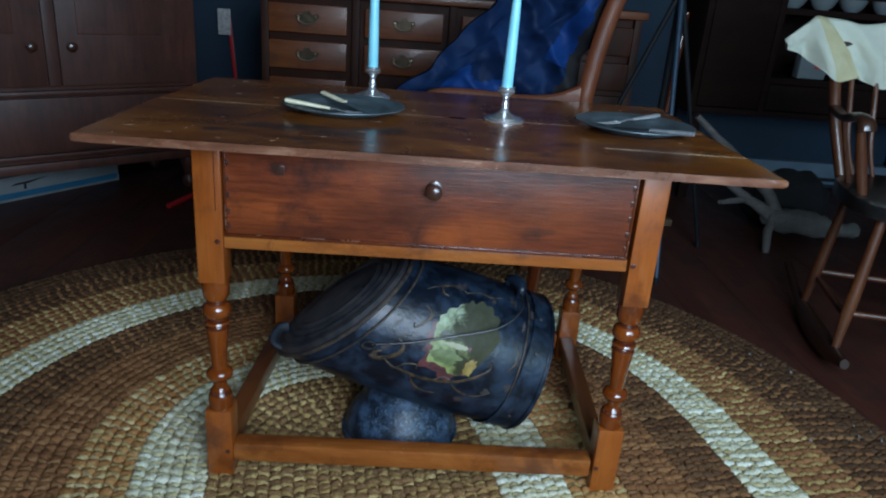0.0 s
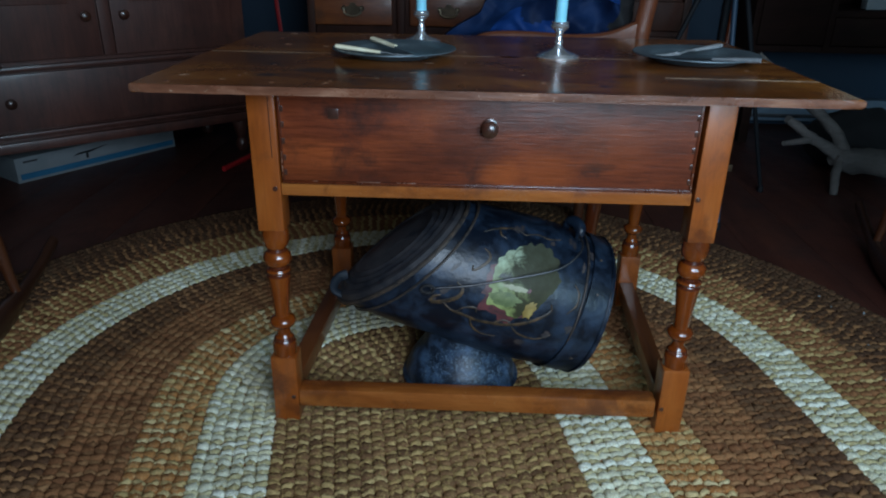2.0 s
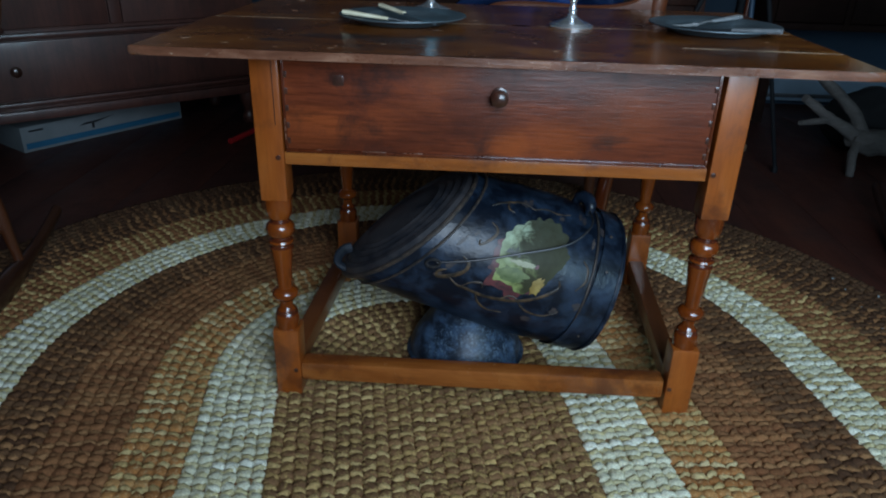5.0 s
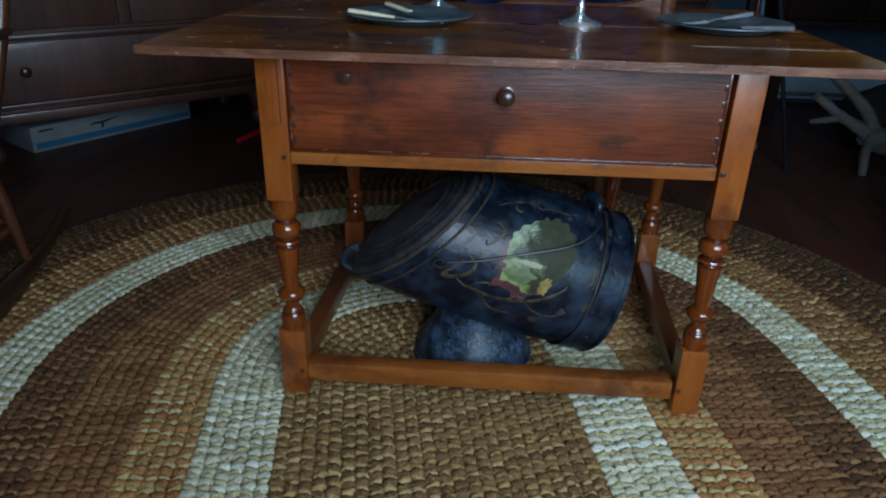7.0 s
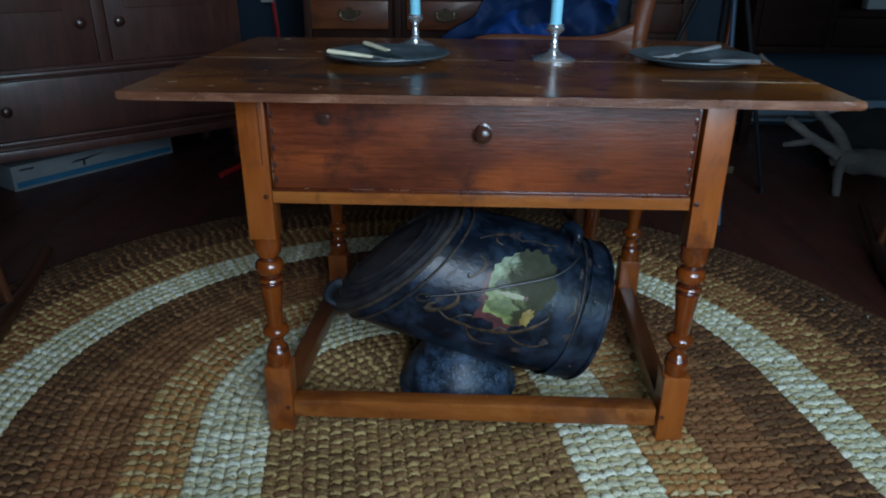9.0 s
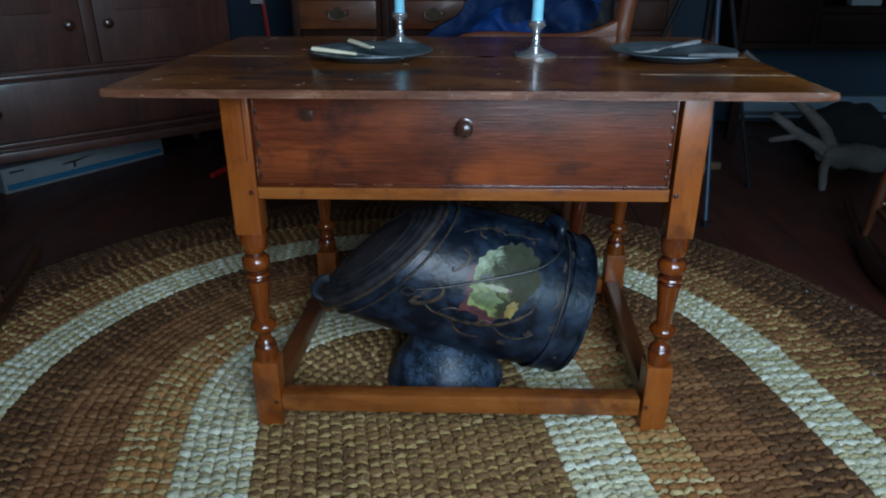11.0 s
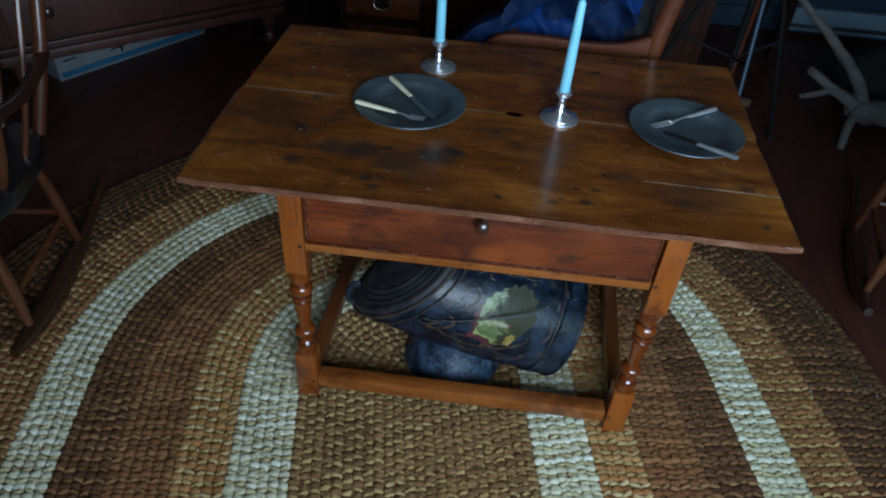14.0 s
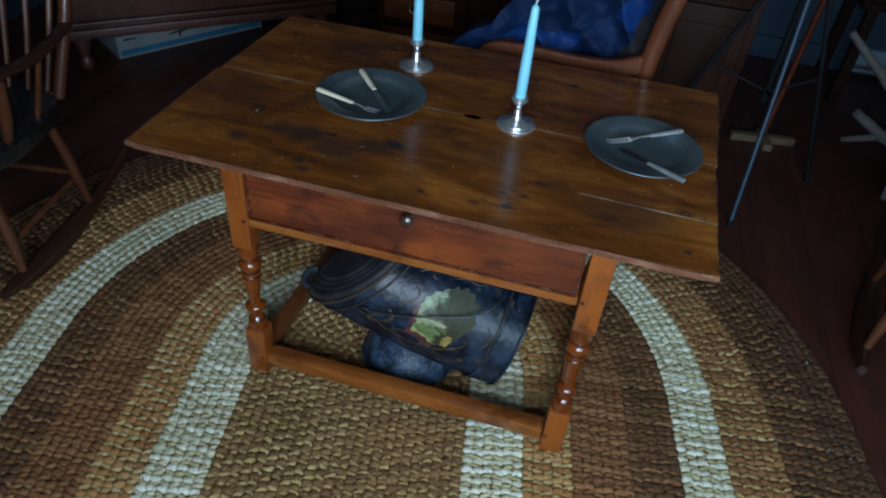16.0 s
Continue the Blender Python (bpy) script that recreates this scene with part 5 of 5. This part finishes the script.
def rocking_chair(m, label, lift=0.0):
    """lift: how much higher than usual its seat and arms lie."""
    c = thing("rocking_chair", m, label, "rocking chair", "rocking chairs")
    for sx in (-1, 1):
        pts = [(sx * 0.215, y, 0.031 + (y - 0.03) ** 2 / 2.7) for y in [-0.27 + 0.7 * k / 16 for k in range(17)]]
        part("rocker", tube(B(), pts, [0.009 + 0.021 * math.sin(math.pi * min(0.92, (k + 0.5) / 13)) for k in range(17)], 12, 1.2), M_ROCK, c, "dark curved rocker")
        for y0, y1 in ((-0.175, -0.15), (0.175, 0.13)):
            part("leg", tube(B(), smooth_path([(sx * 0.215, y0, 0.05), (sx * 0.208, (y0 * 2 + y1) / 3, 0.16), (sx * 0.2, (y0 + y1) / 2, 0.25), (sx * 0.185, y1, 0.385 + lift)], 4), [0.011, 0.0115, 0.0125, 0.014, 0.0155, 0.0165, 0.017, 0.0165, 0.0158, 0.0148, 0.014, 0.0135, 0.013], 12), M_SPIN, c, "worn turned leg")
        part("side_stretcher", tube(B(), [(sx * 0.2, -0.165, 0.15), (sx * 0.203, 0.0, 0.155), (sx * 0.2, 0.16, 0.15)], [0.008, 0.011, 0.008], 10), M_SPIN, c)
        part("stile", tube(B(), smooth_path([(sx * 0.2, 0.2, 0.4 + lift), (sx * 0.245, 0.25, 0.6 + 0.5 * lift), (sx * 0.26, 0.3, 0.75), (sx * 0.268, 0.355, 0.86)], 5), [0.0165] * 16, 12), M_SPIN, c, "turned back post")
        arm = [(sx * 0.25, 0.255, 0.6 + lift), (sx * 0.27, 0.15, 0.6 + lift), (sx * 0.285, 0.02, 0.602 + lift), (sx * 0.29, -0.1, 0.622 + lift), (sx * 0.288, -0.155, 0.615 + lift), (sx * 0.285, -0.165, 0.595 + lift)]
        part("arm", tube(B(), smooth_path(arm, 5), [0.017 + 0.007 * (k / 25) for k in range(26)], 12, 0.6), M_ROCK, c, "dark scrolled arm")
        part("arm_post", tube(B(), [(sx * 0.215, -0.06, 0.4 + lift), (sx * 0.25, -0.08, 0.5 + lift), (sx * 0.285, -0.1, 0.61 + lift)], [0.012, 0.016, 0.011], 10), M_SPIN, c)
        part("arm_spindle", tube(B(), [(sx * 0.215, 0.07, 0.4 + lift), (sx * 0.277, 0.07, 0.6 + lift)], [0.008, 0.007], 8), M_SPIN, c)
    part("front_stretcher", tube(B(), [(-0.2, -0.165, 0.17), (0, -0.168, 0.175), (0.2, -0.165, 0.17)], [0.008, 0.012, 0.008], 10), M_SPIN, c)
    part("rear_stretcher", tube(B(), [(-0.2, 0.16, 0.17), (0.2, 0.16, 0.17)], 0.009, 10), M_SPIN, c)
    s = B()
    out = []
    for k in range(40):
        a = 2 * math.pi * k / 40
        f = lambda q: math.copysign(abs(q) ** 0.6, q)
        out.append((0.25 * f(math.cos(a)) * (1.0 - 0.06 * math.sin(a)), 0.005 + 0.235 * f(math.sin(a))))
    extrude(s, out, 0.375 + lift, 0.415 + lift, None, 0.012)
    part("seat", s, M_SEAT, c, "black painted saddle seat")
    for k in range(7):
        x = (k - 3) * 0.056
        part("spindle", tube(B(), smooth_path([(x, 0.2, 0.405 + lift), (x * 1.15, 0.25, 0.57), (x * 1.25, 0.3, 0.73), (x * 1.3, 0.355, 0.85)], 4), [0.0065, 0.0068, 0.007, 0.0075, 0.008, 0.0085, 0.0085, 0.008, 0.0075, 0.007, 0.0065, 0.006, 0.006], 8), M_SPIN, c, "slender worn spindle")
    part("crest_rail", tube(B(), smooth_path([(-0.3, 0.33, 0.845), (-0.16, 0.362, 0.855), (0.16, 0.362, 0.855), (0.3, 0.33, 0.845)], 6), 0.036, 12, 0.35), M_ROCK, c)
    return c


rocking_chair(pose(-1.342, 0.205, 0, 0, 0, 9), "worn windsor rocking chair with dark arms and black seat")
rocking_chair(pose(1.412, 0.687, 0, 0, 0, -14.8), "worn windsor rocking chair with a cream towel over its back", 0.065)

# towel over the back of the second rocker
tw = B()
NT, MT = 56, 34
T_TOP = smooth_path([Vector((x, 0, z)) for x, z in ((1.071, 0.849), (1.098, 0.876), (1.127, 0.903), (1.15, 0.924), (1.176, 0.923), (1.237, 0.918), (1.296, 0.911), (1.395, 0.927), (1.52, 0.937))], 7)
T_LOW = smooth_path([Vector((x, 0, z)) for x, z in ((1.084, 0.82), (1.129, 0.808), (1.174, 0.78), (1.225, 0.741), (1.282, 0.756), (1.334, 0.741), (1.37, 0.728), (1.448, 0.745), (1.57, 0.76))], 7)
FOLD = 4.05 / 8
rowsf = []
for j in range(MT + 1):
    v = j / MT
    row = []
    for i in range(NT + 1):
        u = i / NT
        top, low = T_TOP[i], T_LOW[i]
        wave = 0.016 * math.sin(15 * u + 2) + 0.018 * noise.noise(Vector((u * 8, v * 2.5, 5))) + 0.005 * noise.noise(Vector((u * 26, v * 12, 8)))
        # the near flap swells out up to the fold, the far one starts behind it
        swell = 0.055 * (u / FOLD) ** 2 if u <= FOLD else 0.05 * math.sin(min(1, (u - FOLD) * 2.6) * math.pi) ** 2 * 0.5
        if v > 0.3:
            t = (v - 0.3) / 0.7
            p = top.lerp(low, t)
            curl = 0.02 * max(0, 1 - u / 0.2) * t * t
            row.append(tw.verts.new((p.x, 1.233 - 0.14 * p.x - 0.01 * t - (swell + wave) * math.sin(0.5 * math.pi * min(1, t * 1.5)) + curl, p.z)))
        else:
            t = 1 - v / 0.3
            row.append(tw.verts.new((top.x + 0.06 * t * (1 - u), 1.233 - 0.14 * top.x + 0.09 * t + 0.4 * wave * t, top.z - 0.004 + 0.006 * math.sin(math.pi * min(1, 2 * t)) - (0.03 + 0.1 * u) * t * t)))
    rowsf.append(row)
for j in range(MT):
    for i in range(NT):
        f = tw.faces.new((rowsf[j][i], rowsf[j][i + 1], rowsf[j + 1][i + 1], rowsf[j + 1][i]))
        f.material_index = 1 if 21 <= i <= 27 else 0
bmesh.ops.solidify(tw, geom=tw.faces, thickness=0.004)
solo("towel", tw, [M_CLOTH, M_CLOTHY], "cream towel with a yellow stripe, thrown over a chair back", "towel", angle=180)

# ---- tripod, wooden stand, driftwood, hutch ----
tri = thing("tripod", pose(0, 0, 0), "black metal tripod stand with one blue-grey leg", "tripod")
APEX = Vector((0.86, 1.46, 0.98))
for fx, fy, mat in ((0.835, 1.12, M_BLUEMETAL), (1.14, 1.54, M_BLACKMETAL), (0.5, 1.5, M_BLACKMETAL)):
    f = Vector((fx, fy, 0.012))
    lg = part("leg", tube(B(), [f, f.lerp(APEX, 0.5), APEX], [0.008, 0.0085, 0.011], 10), mat, tri)
    part("rubber_foot", lathe(B(), [(0.011, 0.0), (0.012, 0.01), (0.009, 0.025)], 10, pose(fx, fy, 0)), M_BLACKMETAL, lg)
    part("brace", tube(B(), [f.lerp(APEX, 0.42), Vector((APEX.x, APEX.y, 0.36))], 0.0045, 8), M_BLACKMETAL, tri)
part("column", tube(B(), [(APEX.x, APEX.y, 0.32), (APEX.x, APEX.y, 1.15)], 0.013, 12), M_BLACKMETAL, tri)
part("collar", lathe(B(), [(0.02, 0.0), (0.028, 0.02), (0.028, 0.06), (0.02, 0.08)], 14, pose(APEX.x, APEX.y, 0.94)), M_BLACKMETAL, tri)

st = thing("wooden_stand", pose(0.99, 1.8, 0, 0, 0, 10), "pale pine stand with crossed feet and a thin pole", "stand")
part("cross_foot", box(B(), -0.13, 0.13, -0.018, 0.018, 0.0, 0.03, 0.003), M_PALE, st)
part("cross_foot", box(B(), -0.018, 0.018, -0.09, 0.05, 0.003, 0.033, 0.003), M_PALE, st)
part("pole", tube(B(), [(0, 0, 0.03), (0.03, 0.01, 0.9)], 0.012, 10), M_GROOVE, st, "dark red-brown pole")

drift = thing("driftwood_branch", pose(0, 0, 0), "bleached grey forked driftwood branch lying on the floor", "driftwood")
part("trunk", tube(B(), smooth_path([(1.45, 1.65, 0.115), (1.53, 1.665, 0.1), (1.64, 1.69, 0.085), (1.74, 1.7, 0.07), (1.9, 1.72, 0.055)], 6), [0.03 + 0.024 * math.sin(math.pi * min(1, k / 22)) for k in range(25)], 14, 1.0, 0.4), M_DRIFT, drift, "", 70)
part("limb", tube(B(), smooth_path([(1.5, 1.66, 0.12), (1.46, 1.7, 0.21), (1.355, 1.79, 0.32), (1.25, 1.82, 0.405), (1.15, 1.83, 0.49)], 6), [0.027 - 0.0006 * k for k in range(25)], 12, 1.0, 0.35), M_DRIFT, drift, "", 70)
fork = part("limb", tube(B(), smooth_path([(1.48, 1.65, 0.115), (1.42, 1.66, 0.155), (1.33, 1.64, 0.205), (1.22, 1.61, 0.277)], 6), [0.026 - 0.0006 * k for k in range(19)], 12, 1.0, 0.35), M_DRIFT, drift, "", 70)
part("twig", tube(B(), smooth_path([(1.35, 1.65, 0.19), (1.28, 1.6, 0.192), (1.197, 1.55, 0.195)], 5), [0.016 - 0.0007 * k for k in range(11)], 8, 1.0, 0.3), M_DRIFT, fork, "", 70)
part("prop", tube(B(), smooth_path([(1.475, 1.64, 0.1), (1.44, 1.58, 0.06), (1.422, 1.53, 0.02), (1.42, 1.52, 0.0)], 6), [0.021 - 0.0005 * k for k in range(19)], 10, 1.0, 0.35), M_DRIFT, drift, "", 70)

bag = B()
bmesh.ops.create_icosphere(bag, subdivisions=4, radius=1.0)
for v in bag.verts:
    f = 1 + 0.15 * noise.noise(v.co * 2) + 0.05 * noise.noise(v.co * 6)
    v.co = Vector((v.co.x * 0.2 * f, v.co.y * 0.13 * f, max(0.0, 0.12 + 0.14 * v.co.z * f)))
solo("dark_bag", bag, M_BLACKCLOTH, "slumped black cloth bag on the floor", "bag", pose(1.68, 1.95, 0), angle=180)

hut = thing("hutch", pose(0, 0, 0), "dark brown open hutch on legs with white crockery", "hutch")
HX0, HX1, HY0, HY1 = 1.28, 2.7, 2.28, 2.72
part("back_panel", box(B(), HX0, HX1, HY1 - 0.02, HY1, 0.44, 1.6), M_HUTCH, hut)
for x in (HX0, 1.62, HX1 - 0.03):
    part("side_panel", box(B(), x, x + 0.03, HY0, HY1 - 0.02, 0.44, 1.6, 0.004), M_HUTCH, hut)
for z in (0.44, 0.6, 0.92, 1.25, 1.57):
    part("shelf", box(B(), HX0 + 0.03, HX1 - 0.03, HY0 + 0.005, HY1 - 0.02, z, z + 0.03, 0.004), M_HUTCH, hut)
part("door", box(B(), HX0 + 0.032, 1.617, HY0 - 0.002, HY0 + 0.018, 0.475, 1.565, 0.005), M_HUTCH, hut)
part("apron", box(B(), 1.652, HX1 - 0.032, HY0, HY0 + 0.02, 0.475, 0.598, 0.005), M_HUTCH, hut)
for x in (HX0 + 0.04, HX1 - 0.07):
    for y in (HY0 + 0.03, HY1 - 0.06):
        part("leg", box(B(), x, x + 0.045, y, y + 0.045, 0.0, 0.44, 0.004), M_HUTCH, hut)
for x in (1.78, 1.93, 2.08, 2.25):
    solo("white_bowl", lathe(B(), [(0.03, 0.0), (0.034, 0.006), (0.05, 0.02), (0.062, 0.045), (0.066, 0.06), (0.061, 0.058), (0.045, 0.02), (0.02, 0.01)], 24), M_CARTON, "small white china bowl on a hutch shelf", "bowl", pose(x, 2.5, 0.95), "bowls on the hutch")

htr = thing("baseboard_heater", pose(0, 0, 0), "low white metal baseboard heater along the wall", "heater")
part("cover", box(B(), 1.45, 2.7, 2.67, 2.745, 0.03, 0.15, 0.01), M_HEATER, htr)
part("grille", box(B(), 1.47, 2.68, 2.664, 2.672, 0.05, 0.07, 0.001), M_DKSTEEL, htr)

pk = thing("paper_packet", pose(1.87, 2.36, 0.6305), "white paper packet with a red label on a hutch shelf", "packet")
part("wrapper", box(B(), -0.07, 0.07, -0.03, 0.03, 0.0, 0.13, 0.01), M_CARTON, pk)
part("red_label", box(B(), 0.005, 0.05, -0.0325, -0.029, 0.05, 0.115, 0.001), M_RED, pk, "red printed label")

# crumbs of lint caught on the rug's outer rings
lint = B()
rnd = random.Random(5)
for k in range(14):
    cx, cy = rnd.uniform(0.88, 1.1), rnd.uniform(0.2, 0.62)
    if (Vector((cx, cy)) - RUG_A).length > 1.25:
        continue
    bmesh.ops.create_icosphere(lint, subdivisions=1, radius=rnd.uniform(0.0015, 0.004), matrix=pose(cx, cy, 0.0155, rnd.uniform(0, 90), rnd.uniform(0, 90), 0) @ Matrix.Diagonal((1.6, 0.8, 0.5, 1)))
solo("lint_crumbs", lint, M_CARTON, "scattered pale lint crumbs lying on the braided rug", "lint", kind="stuff")
